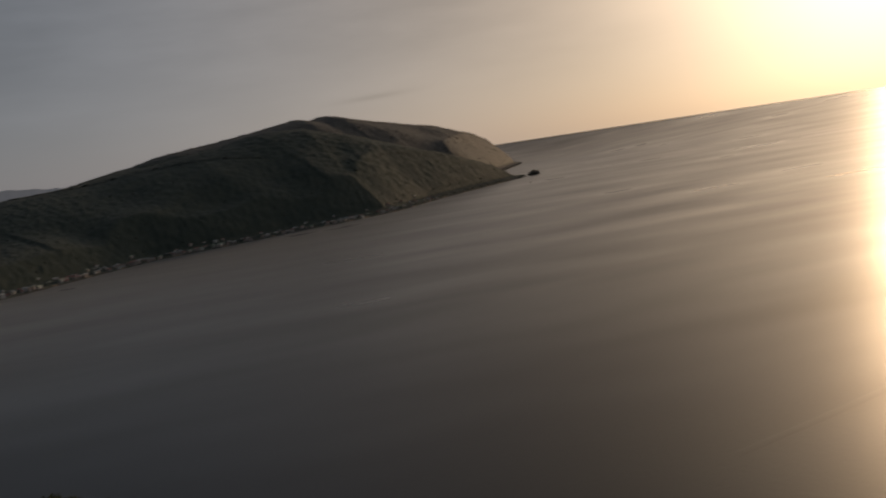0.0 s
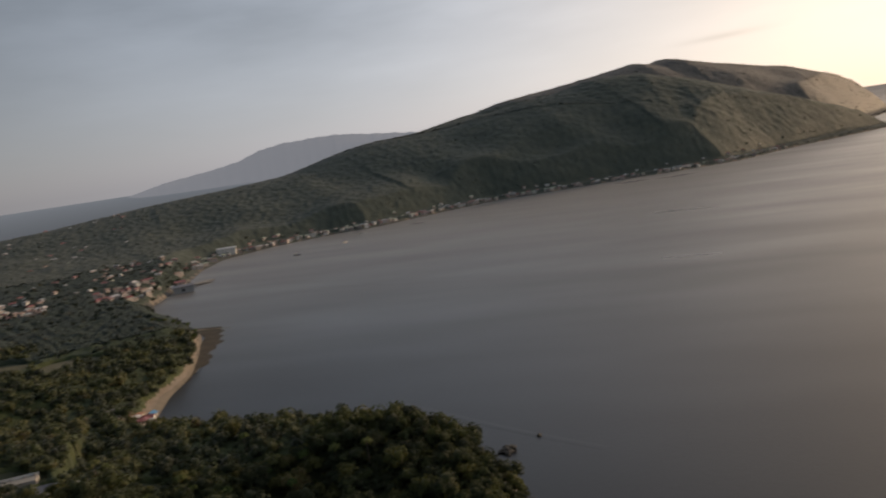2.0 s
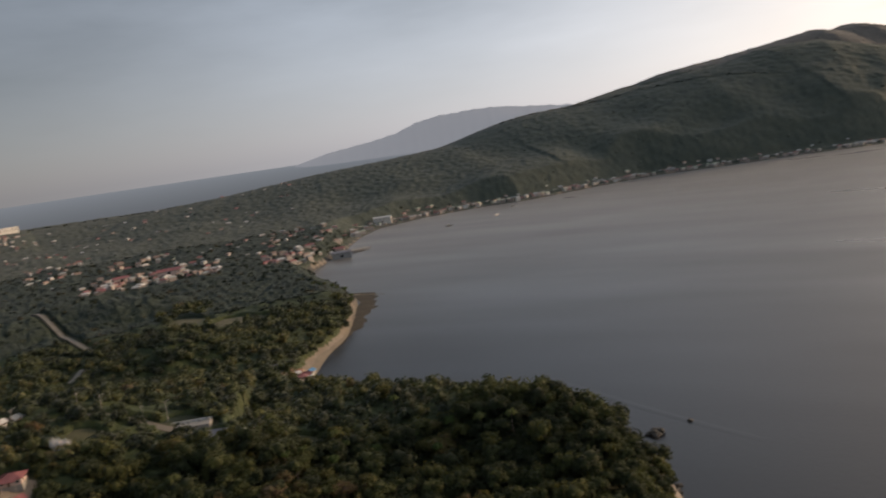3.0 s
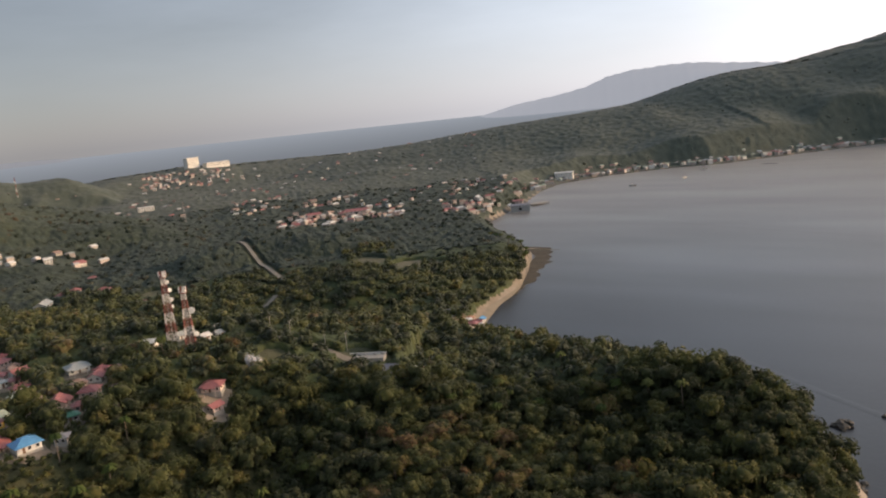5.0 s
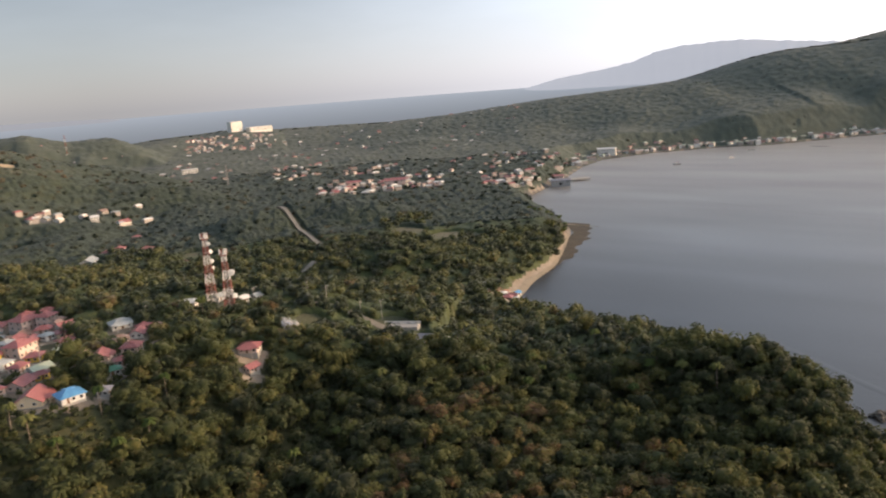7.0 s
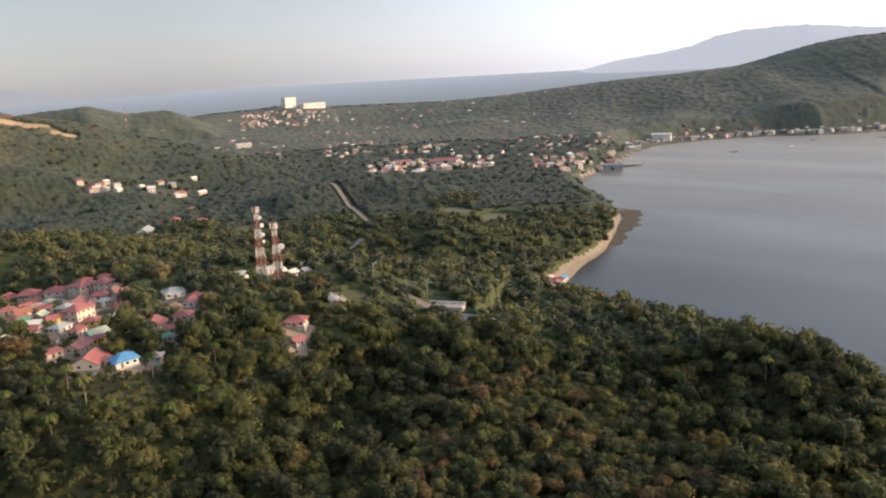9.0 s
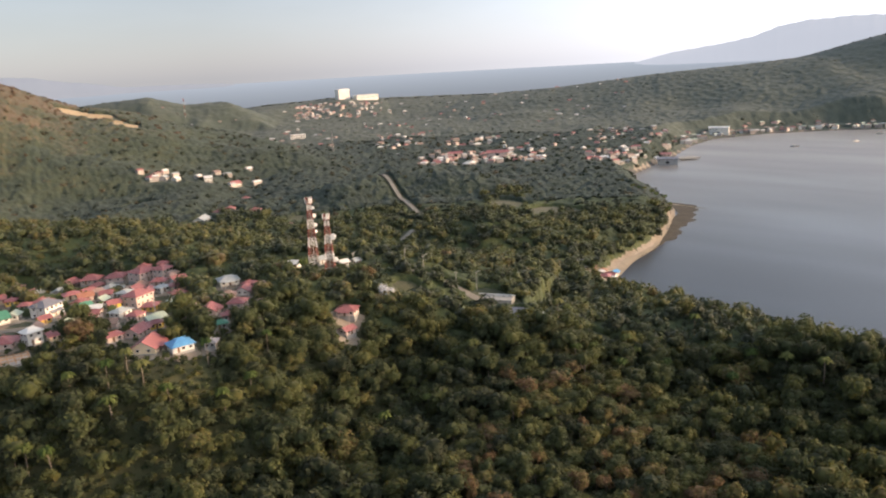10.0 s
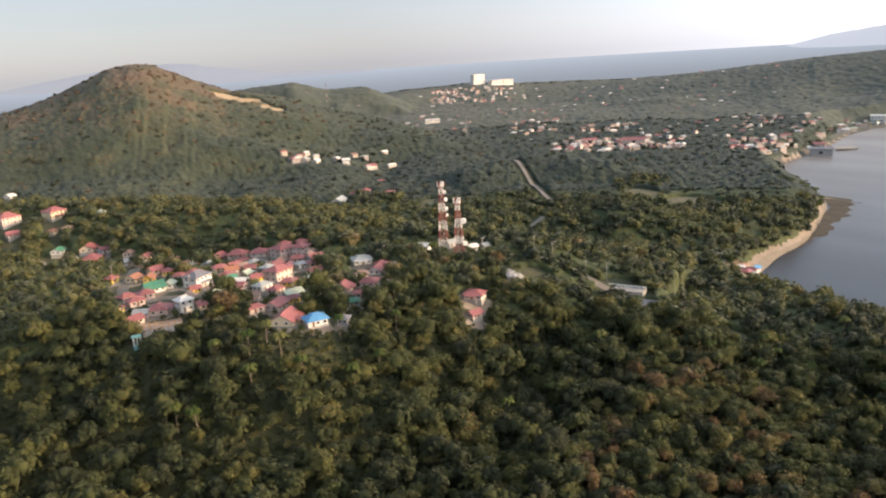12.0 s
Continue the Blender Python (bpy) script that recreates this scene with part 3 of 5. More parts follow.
# clearings: bearing, distance, radius in the plan
CLEAR = [(a, d, w * 0.72 + 1.5) for a, d, w, _ in VILLAGE] + [
    (59.5, 392, 12), (54.8, 342, 7), (46.3, 362, 13), (38.2, 340, 9), (77.2, 313, 5), (81.8, 314, 11), (83.7, 306, 4), (37.5, 508, 14), (41.5, 690, 26), (45, 730, 20), (60.8, 735, 14), (53.2, 355, 9), (72, 870, 20), (80, 820, 22)]
# lanes from the houses towards the camera, kept free of tall crowns
CLEAR += [(a, d - back, w * 0.6) for a, d, w, _ in UPPER_STREET + MIDDLE_STREET + HILL_HOUSES for back in (8, 15, 22, 29)]
CLEAR += [(a, d - back, w * 0.6) for a, d, w, _ in LOWER_STREET + BEACH_HUTS for back in (8, 15, 22)]
CLEAR += [(37.5, 487, 12), (37.6, 466, 9), (37.6, 447, 7)]  # crowns cleared so that the huts show in the camera's view
CLEAR_XY = [(*polar(a, d), r) for a, d, r in CLEAR]
TRACKS = [  # roads: half width and bearing, distance along them
    (2.4, [(60, 384), (56.5, 385), (53.4, 383), (50.8, 376), (48.5, 366), (46.0, 352)]),
    (2.1, [(55.2, 905), (54.2, 845), (53.0, 775), (51.9, 712), (51.5, 690)]),
    (2.0, [(52.4, 640), (53.3, 600), (54.6, 585), (57, 600)]),
    (2.6, [(70.8, 340), (73.5, 344), (76.2, 350), (79.0, 356), (81.6, 358), (83.8, 368), (84.4, 382), (83.6, 400), (82.9, 430), (84, 470), (86.5, 495), (89, 540)]),
]
TRACK_XY = [(w, [polar(a, d) for a, d in line]) for w, line in TRACKS]


def open_ground(px, py, low=False):
    shore = inland(px, py)
    bare = (shore < 3) | (shore < beach_width(px, py) + 1) | (quarry_cut(px, py) > -4)
    bare |= (shore < 20) & (py > 1050) & (px < 300)
    for cx, cy, r in (CLEAR_XY[:len(VILLAGE) + 14] if low else CLEAR_XY):
        bare |= (px - cx) ** 2 + (py - cy) ** 2 < r * r * (1 + 0.25 * np.sin(np.arctan2(py - cy, px - cx) * 3))
    for w, line in TRACK_XY:
        bare |= segments(px, py, line)[0] < w + (4.5 if w < 2.2 or w == 2.6 else 2.0)
    return bare


TOWN_AREAS = [(42, 51.5, 1000, 1110), (34, 39.5, 985, 1110), (45, 49.5, 1210, 1320), (54.5, 60.5, 1870, 2080), (62.5, 72, 930, 1010)]


def built_up(px, py):
    """One in the middle of the far built-up quarters, nought outside them."""
    r, a = np.hypot(px, py), np.degrees(np.arctan2(-px, py))
    a, share = a + 0.5 * waves2(px, py, 90, 61), np.zeros(np.shape(px))
    for a0, a1, d0, d1 in TOWN_AREAS:
        share = np.maximum(share, np.clip(np.minimum(np.minimum(a - a0, a1 - a) * 1.2, np.minimum(r - d0, d1 - r) / 15), 0, 1))
    return share


def scatter(r0, r1, step, seed, az0=-22, az1=101, low=False):
    """Places at uneven spacing over the land between two distances from the camera."""
    g = np.random.RandomState(seed)
    if step > 12:
        n = int(1.6 * r1 * 1.3 * r1 / step ** 2)
        px, py = g.uniform(-r1, 0.6 * r1, n), g.uniform(-0.3 * r1, r1, n)
    else:
        n = int(r1 // step) + 1
        ix, iy = np.meshgrid(np.arange(-n, n // 2), np.arange(-n // 4, n))
        px = (ix + g.uniform(-0.45, 0.45, ix.shape)).ravel() * step
        py = (iy + g.uniform(-0.45, 0.45, iy.shape)).ravel() * step
    r, a = np.hypot(px, py), np.degrees(np.arctan2(-px, py))
    r = np.where(r > 400, r * (1 + 0.1 * waves2(px, py, 220, 41)), r)
    keep = (r >= r0) & (r < r1) & (a > az0) & (a < az1)
    px, py = px[keep], py[keep]
    keep = ~open_ground(px, py, low)
    keep &= g.uniform(0, 1, len(px)) > 0.6 * built_up(px, py)
    if r0 > 700:  # crowns hidden from the camera behind slopes are left out
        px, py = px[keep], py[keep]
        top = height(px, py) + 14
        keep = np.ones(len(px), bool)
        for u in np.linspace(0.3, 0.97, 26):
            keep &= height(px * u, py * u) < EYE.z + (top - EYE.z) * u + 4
    return px[keep], py[keep], g


def grow(name, label, places, shapes, mat, size, sink=0.6):
    """One joined wood from a few crown shapes, each turned and scaled at its place."""
    px, py, g = places
    pz = height(px, py)
    kind = g.randint(len(shapes), size=len(px))
    turn, scale = g.uniform(0, 6.28, len(px)), g.uniform(*size, len(px))
    (hx, hy), (rx, ry) = polar(81.5, 1240), polar(76, 540)
    dry = np.exp(-((px - hx) ** 2 + (py - hy) ** 2) / 260 ** 2)  # the quarried hill stands dry and brown
    sunny = np.exp(-((px - rx) ** 2 + (py - ry) ** 2) / 185 ** 2)  # sunlight on the ridge behind the village, put into the leaf hue as yellow-green
    hue = 1 + np.clip(np.clip(g.uniform(0, 0.75, len(px)) ** 1.15 + 0.12 * waves2(px, py, 120, 17) + 0.25 * sunny, 0, 0.76) + 0.7 * dry, 0, 0.95)
    vs, fs, hs, n = [], [], [], 0
    for k, (v, f) in enumerate(shapes):
        m = np.where(kind == k)[0]
        if not len(m):
            continue
        c, s = np.cos(turn[m])[:, None], np.sin(turn[m])[:, None]
        sc = scale[m][:, None]
        x = (v[None, :, 0] * c - v[None, :, 1] * s) * sc + px[m][:, None]
        y = (v[None, :, 0] * s + v[None, :, 1] * c) * sc + py[m][:, None]
        z = v[None, :, 2] * sc * g.uniform(0.85, 1.2, (len(m), 1)) + pz[m][:, None] - sink
        vs.append(np.stack([x, y, z], -1).reshape(-1, 3))
        fs.append((f[None] + (np.arange(len(m)) * len(v))[:, None, None]).reshape(-1, 3) + n)
        hs.append(np.repeat(hue[m], len(v)))
        n += len(m) * len(v)
    v, f, h = np.vstack(vs).astype(np.float32), np.vstack(fs).astype(np.int32), np.concatenate(hs).astype(np.float32)
    me = bpy.data.meshes.new(name)
    me.vertices.add(len(v))
    me.vertices.foreach_set("co", v.ravel())
    me.loops.add(f.size)
    me.loops.foreach_set("vertex_index", f.ravel())
    me.polygons.add(len(f))
    me.polygons.foreach_set("loop_start", np.arange(0, f.size, 3, dtype=np.int32))
    me.polygons.foreach_set("loop_total", np.full(len(f), 3, np.int32))
    me.attributes.new("hue", "FLOAT", "POINT").data.foreach_set("value", h)
    me.materials.append(mat)
    me.polygons.foreach_set("use_smooth", np.ones(len(f), bool))
    me.update(calc_edges=True)
    ob = new(name, me)
    return tagged(ob, label, "trees", kind="stuff")


def shapes_for(seed, count, lobes, leaves, leaf, radius, tall):
    g = np.random.RandomState(seed)
    out = []
    for k in range(count):
        h = g.uniform(*tall)
        v, f = crown_shape(g, g.uniform(*radius), h * 0.85, lobes, leaves, leaf)
        v[:, 2] += h * 0.12
        out.append((v, f))
    return out


def canopy(name, label, r0, r1, cols, rows, lift, rough, mat, az0=-20, az1=100):
    """The closed leaf cover between the single crowns: a crumpled sheet over the ground, let down where it is open."""
    g = np.random.RandomState(int(r0))
    ca, cr = np.meshgrid(np.radians(np.linspace(az0, az1, cols)), np.geomspace(r0, r1, rows), indexing="ij")
    ca = ca + g.uniform(-0.3, 0.3, ca.shape) * radians((az1 - az0) / cols)
    cr = cr * (1 + g.uniform(-0.3, 0.3, cr.shape) * math.log(r1 / r0) / rows)
    x, y = -cr * np.sin(ca), cr * np.cos(ca)
    thin_out = 1 - 0.85 * built_up(x, y)
    z = height(x, y) + thin_out * (lift + rough * (0.9 * waves2(x, y, 17, 51) + 0.8 * waves2(x, y, 41, 52) + g.uniform(-1, 1, x.shape)))
    shut = open_ground(x.ravel(), y.ravel()).reshape(x.shape)
    edge = np.clip((inland(x, y) - 3) / 8, 0, 1)
    z = np.where(shut, height(x, y) - 3, height(x, y) * (1 - edge) - 1.5 * (1 - edge) + z * edge)
    k = np.arange(x.size).reshape(x.shape)
    f = np.stack([k[:-1, :-1], k[:-1, 1:], k[1:, 1:], k[1:, :-1]], -1).reshape(-1, 4)
    f = f[(~shut.ravel()[f]).any(1) & (inland(x, y).ravel()[f] > 2).all(1)]
    used, f2 = np.unique(f, return_inverse=True)
    ob = mesh_object(name, np.stack([x, y, z], -1).reshape(-1, 3)[used], f2.reshape(-1, 4), mat, smooth=True)
    pts = np.stack([x, y], -1).reshape(-1, 2)[used]
    (hx, hy), (rx, ry) = polar(81.5, 1240), polar(76, 540)
    dry = np.exp(-((pts[:, 0] - hx) ** 2 + (pts[:, 1] - hy) ** 2) / 260 ** 2)
    # the ridge's sunlight is put into the cover's hue too
    sunny = np.exp(-((pts[:, 0] - rx) ** 2 + (pts[:, 1] - ry) ** 2) / 185 ** 2)
    hue = 1 + np.clip(np.clip(0.3 + 0.16 * waves2(pts[:, 0], pts[:, 1], 60, 17) + g.uniform(-0.15, 0.15, len(pts)) + 0.25 * sunny, 0, 0.74) + 0.62 * dry, 0, 0.95)
    ob.data.attributes.new("hue", "FLOAT", "POINT").data.foreach_set("value", hue.astype(np.float32))
    return tagged(ob, label, "trees", kind="stuff")


canopy("leaf_canopy", "closed green leaf cover of the plateau wood", 320, 760, 330, 190, 2.6, 0.8, COVER_PLATEAU, 8, 100)
canopy("leaf_canopy", "closed leaf cover of the valley wood", 740, 1400, 660, 190, 3.2, 1.0, COVER_MID, 20, 100)
# from here outwards the covers carry the haze in their own colour
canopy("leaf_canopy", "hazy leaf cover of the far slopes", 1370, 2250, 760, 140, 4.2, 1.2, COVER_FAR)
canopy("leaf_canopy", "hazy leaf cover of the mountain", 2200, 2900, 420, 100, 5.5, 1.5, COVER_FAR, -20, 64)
canopy("leaf_canopy", "haze-paled leaf cover of the rear mountain", 2840, 4350, 240, 100, 6.0, 1.6, COVER_RIDGE, -20, 24)

near_places = scatter(150, 335, 5.6, 21)
px, py, g = near_places
# the trees that stand nearest on the slope are things of their own
order = np.argsort((px + 150) ** 2 + (py - 190) ** 2)
solo, rest = order[:300], order[300:]
solo_z = height(px, py)
for i in solo:
    kind = KINDS[g.randint(len(KINDS))]
    tree = tagged(new("tree"), "leafy broad-crowned tree in dense hillside wood", "tree", "trees on the near slope")
    tree.matrix_world = pose(px[i], py[i], solo_z[i] - 0.3, 0, 0, g.uniform(0, 360)) @ Matrix.Diagonal((*[g.uniform(0.65, 1.5)] * 2, g.uniform(0.75, 1.35), 1))
    for nm, me in zip(("trunk", "crown"), kind):
        new(nm, me).parent = tree
grow("wood", "dense broad-leaved wood on the near slope", (px[rest], py[rest], g), shapes_for(31, 12, 6, 300, 0.54, (2.4, 4.9), (6, 10.5)), LEAVES, (0.5, 1.6))
grow("undergrowth", "low green scrub under the near trees", scatter(150, 345, 2.9, 27, low=True), shapes_for(37, 6, 1, 16, 0.75, (1.3, 2.4), (1.8, 3.2)), LEAVES, (0.6, 1.2), 0.3)
grow("wood", "dense green wood on headland and plateau", scatter(335, 720, 7.0, 22), shapes_for(32, 8, 3, 74, 0.95, (3.2, 5.4), (5.5, 8.5)), LEAVES_PLATEAU, (0.6, 1.5))
grow("wood", "green valley wood round the far town", scatter(720, 1350, 11.0, 23), shapes_for(33, 6, 2, 24, 1.4, (3.8, 6.0), (5, 7.5)), LEAVES_MID, (0.65, 1.3), 2.8)
# far crowns likewise have the haze in their leaf colour
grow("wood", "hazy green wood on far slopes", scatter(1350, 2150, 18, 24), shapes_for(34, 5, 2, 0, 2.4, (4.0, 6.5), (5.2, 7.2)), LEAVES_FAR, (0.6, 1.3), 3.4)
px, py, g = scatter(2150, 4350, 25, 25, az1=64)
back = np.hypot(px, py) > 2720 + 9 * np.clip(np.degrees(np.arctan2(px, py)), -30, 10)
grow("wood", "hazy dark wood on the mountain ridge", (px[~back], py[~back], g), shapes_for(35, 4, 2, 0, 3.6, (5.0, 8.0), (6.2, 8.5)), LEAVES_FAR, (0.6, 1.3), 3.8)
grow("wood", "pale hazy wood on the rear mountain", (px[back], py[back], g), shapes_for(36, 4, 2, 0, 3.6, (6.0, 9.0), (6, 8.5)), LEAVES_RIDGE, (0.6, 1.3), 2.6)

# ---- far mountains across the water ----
# the mountains glow on their own: haze is put into colour and emission
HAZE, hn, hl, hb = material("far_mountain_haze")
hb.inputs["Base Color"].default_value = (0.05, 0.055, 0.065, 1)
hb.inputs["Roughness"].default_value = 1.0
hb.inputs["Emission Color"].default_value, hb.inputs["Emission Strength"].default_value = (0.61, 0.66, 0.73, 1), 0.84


def far_range(crest, dist, name, label):
    """A long, low mountain: crest given by bearing and height, with a rough profile and a sloping near side."""
    az = np.linspace(crest[0][0], crest[-1][0], 160)
    top = np.interp(az, [c[0] for c in crest], [c[1] for c in crest])
    top = top + 4 * waves2(az * 60, az * 0, 70, 4) * np.clip(top / 200 - 0.4, 0, 1)
    verts, faces = [], []
    for i, (a, h) in enumerate(zip(az, top)):
        for back, share in ((-260, 0), (-120, 0.55), (0, 1), (40, 0.9)):
            verts.append((*polar(a, dist + back), 60 + (h - 60) * share))
        if i:
            b = 4 * i
            faces += [(b - 4 + k, b + k, b + k + 1, b - 3 + k) for k in range(3)]
    ob = mesh_object(name, verts, faces, HAZE, smooth=True)
    return tagged(ob, label, "mountain", kind="structure")


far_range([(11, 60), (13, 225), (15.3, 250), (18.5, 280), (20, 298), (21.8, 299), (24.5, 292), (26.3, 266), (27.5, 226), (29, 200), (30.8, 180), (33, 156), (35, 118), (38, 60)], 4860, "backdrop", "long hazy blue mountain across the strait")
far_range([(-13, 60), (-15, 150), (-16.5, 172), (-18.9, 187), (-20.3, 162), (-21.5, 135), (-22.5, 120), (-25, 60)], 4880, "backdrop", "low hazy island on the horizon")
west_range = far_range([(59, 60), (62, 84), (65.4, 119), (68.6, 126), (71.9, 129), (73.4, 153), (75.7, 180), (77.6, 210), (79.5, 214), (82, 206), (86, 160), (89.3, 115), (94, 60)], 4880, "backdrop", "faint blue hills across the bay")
# same haze glow, weaker to suit the dimmer western sky
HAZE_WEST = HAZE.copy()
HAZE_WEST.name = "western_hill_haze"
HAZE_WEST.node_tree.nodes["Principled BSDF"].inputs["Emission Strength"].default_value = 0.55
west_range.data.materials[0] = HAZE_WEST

# ---- buildings ----
def ribbed(name, stops):
    """Painted ribbed sheet roofing, faded and streaked."""
    m = surface(name, stops, 0.35, 0.45, 5, 0.15, 0.02)
    n, l, b = m.node_tree.nodes, m.node_tree.links, m.node_tree.nodes["Principled BSDF"]
    c, w = n.new("ShaderNodeTexCoord"), n.new("ShaderNodeTexWave")
    w.inputs["Scale"].default_value = 1.3
    l.new(c.outputs["Object"], w.inputs["Vector"])
    bumped(n, l, b, w.outputs["Fac"], 0.5, 0.06)
    return m


def paint(name, c):
    dark = tuple(v * 0.72 for v in c)
    return surface(name, [(0.25, dark), (0.6, c), (0.9, tuple(min(0.9, v * 1.08) for v in c))], 0.4, 0.75, 6, 0.15, 0.02)


ROOFS = {"r": ribbed("red_roof", [(0.3, (0.24, 0.085, 0.08)), (0.7, (0.38, 0.145, 0.14)), (0.95, (0.46, 0.25, 0.22))]),
         "o": ribbed("orange_roof", [(0.3, (0.30, 0.12, 0.07)), (0.7, (0.43, 0.20, 0.12))]),
         "g": ribbed("grey_roof", [(0.3, (0.26, 0.28, 0.28)), (0.7, (0.44, 0.46, 0.45))]),
         "n": ribbed("green_roof", [(0.3, (0.04, 0.16, 0.10)), (0.7, (0.10, 0.28, 0.18))]),
         "m": ribbed("pale_green_roof", [(0.3, (0.30, 0.36, 0.28)), (0.7, (0.48, 0.54, 0.42))]),
         "s": ribbed("slate_roof", [(0.3, (0.13, 0.13, 0.15)), (0.7, (0.24, 0.24, 0.27))]),
         "u": ribbed("rusty_roof", [(0.3, (0.20, 0.125, 0.10)), (0.6, (0.30, 0.20, 0.16)), (0.9, (0.36, 0.28, 0.23))]),
         "b": ribbed("blue_roof", [(0.3, (0.06, 0.20, 0.42)), (0.7, (0.13, 0.36, 0.62))]),
         "w": ribbed("white_roof", [(0.3, (0.55, 0.54, 0.50)), (0.7, (0.76, 0.75, 0.72))])}
WALLS = {"c": paint("cream_wall", (0.74, 0.62, 0.44)), "y": paint("yellow_wall", (0.74, 0.52, 0.09)), "p": paint("pinkish_wall", (0.66, 0.52, 0.46)),
         "w": paint("white_wall", (0.74, 0.72, 0.67)), "g": paint("grey_wall", (0.34, 0.35, 0.35)),
         "t": paint("bare_plaster_wall", (0.40, 0.35, 0.31)), "k": paint("weathered_pale_wall", (0.54, 0.47, 0.42))}
TONE = {"r": "red", "o": "orange", "g": "grey", "n": "green", "m": "pale green", "s": "dark grey", "b": "blue", "w": "white", "u": "rusty"}
WALL_TONE = {"c": "cream", "y": "yellow", "p": "pinkish", "w": "white", "g": "grey", "t": "bare plaster", "k": "weathered pale"}
GLASS, _, _, gb = material("window_glass")
gb.inputs["Base Color"].default_value, gb.inputs["Roughness"].default_value = (0.03, 0.035, 0.04, 1), 0.08
DOOR = surface("door_wood", [(0.3, (0.10, 0.05, 0.03)), (0.7, (0.22, 0.13, 0.08))], 1.5, 0.6)
CONCRETE = surface("weathered_concrete", [(0.25, (0.24, 0.22, 0.20)), (0.6, (0.38, 0.36, 0.33)), (0.9, (0.46, 0.43, 0.39))], 0.15, 0.9, 3, 0.4, 0.03)
STEEL_RED = paint("faded_red_steel", (0.27, 0.10, 0.08))
STEEL_WHITE = paint("white_steel", (0.66, 0.64, 0.61))
DISH = paint("white_dish", (0.80, 0.79, 0.76))
TIMBER = surface("raw_timber", [(0.3, (0.22, 0.13, 0.08)), (0.7, (0.42, 0.28, 0.18))], 1.0, 0.85)


def block(x0, x1, y0, y1, z0, z1):
    return [(x, y, z) for z in (z0, z1) for x, y in ((x0, y0), (x1, y0), (x1, y1), (x0, y1))], [(3, 2, 1, 0), (4, 5, 6, 7), (0, 1, 5, 4), (1, 2, 6, 5), (2, 3, 7, 6), (3, 0, 4, 7)]


def part(name, shape, mat, parent, label=""):
    """One mesh object under a thing or a part."""
    v, f = shape
    me = bpy.data.meshes.new(name)
    me.from_pydata([tuple(p) for p in v], [], [tuple(q) for q in f])
    me.materials.append(mat)
    ob = new(name, me)
    ob.parent = parent
    if label:
        ob["label"] = label
    return ob


def slab(quad, thick):
    """A sloping sheet with thickness from its four top corners."""
    return list(quad) + [(x, y, z - thick) for x, y, z in quad], [(0, 1, 2, 3), (7, 6, 5, 4), (0, 4, 5, 1), (1, 5, 6, 2), (2, 6, 7, 3), (3, 7, 4, 0)]


def hip_roof(w, d, z, rise, over):
    a, b, r = w / 2 + over, d / 2 + over, max(0.15, w / 2 - d / 2)
    v = [(-a, -b, z), (a, -b, z), (a, b, z), (-a, b, z), (-r, 0, z + rise), (r, 0, z + rise)]
    v += [(x, y, z - 0.16) for x, y, _ in v[:4]]
    return v, [(0, 1, 5, 4), (1, 2, 5), (2, 3, 4, 5), (3, 0, 4), (0, 6, 7, 1), (1, 7, 8, 2), (2, 8, 9, 3), (3, 9, 6, 0), (9, 8, 7, 6)]


def gable_roof(w, d, z, rise, over):
    a, b, dz = w / 2 + over, d / 2 + over, rise * over / (d / 2)
    return fuse([slab([(-a, -b, z - dz), (a, -b, z - dz), (a, 0, z + rise), (-a, 0, z + rise)], 0.14), slab([(-a, 0, z + rise), (a, 0, z + rise), (a, b, z - dz), (-a, b, z - dz)], 0.14)])


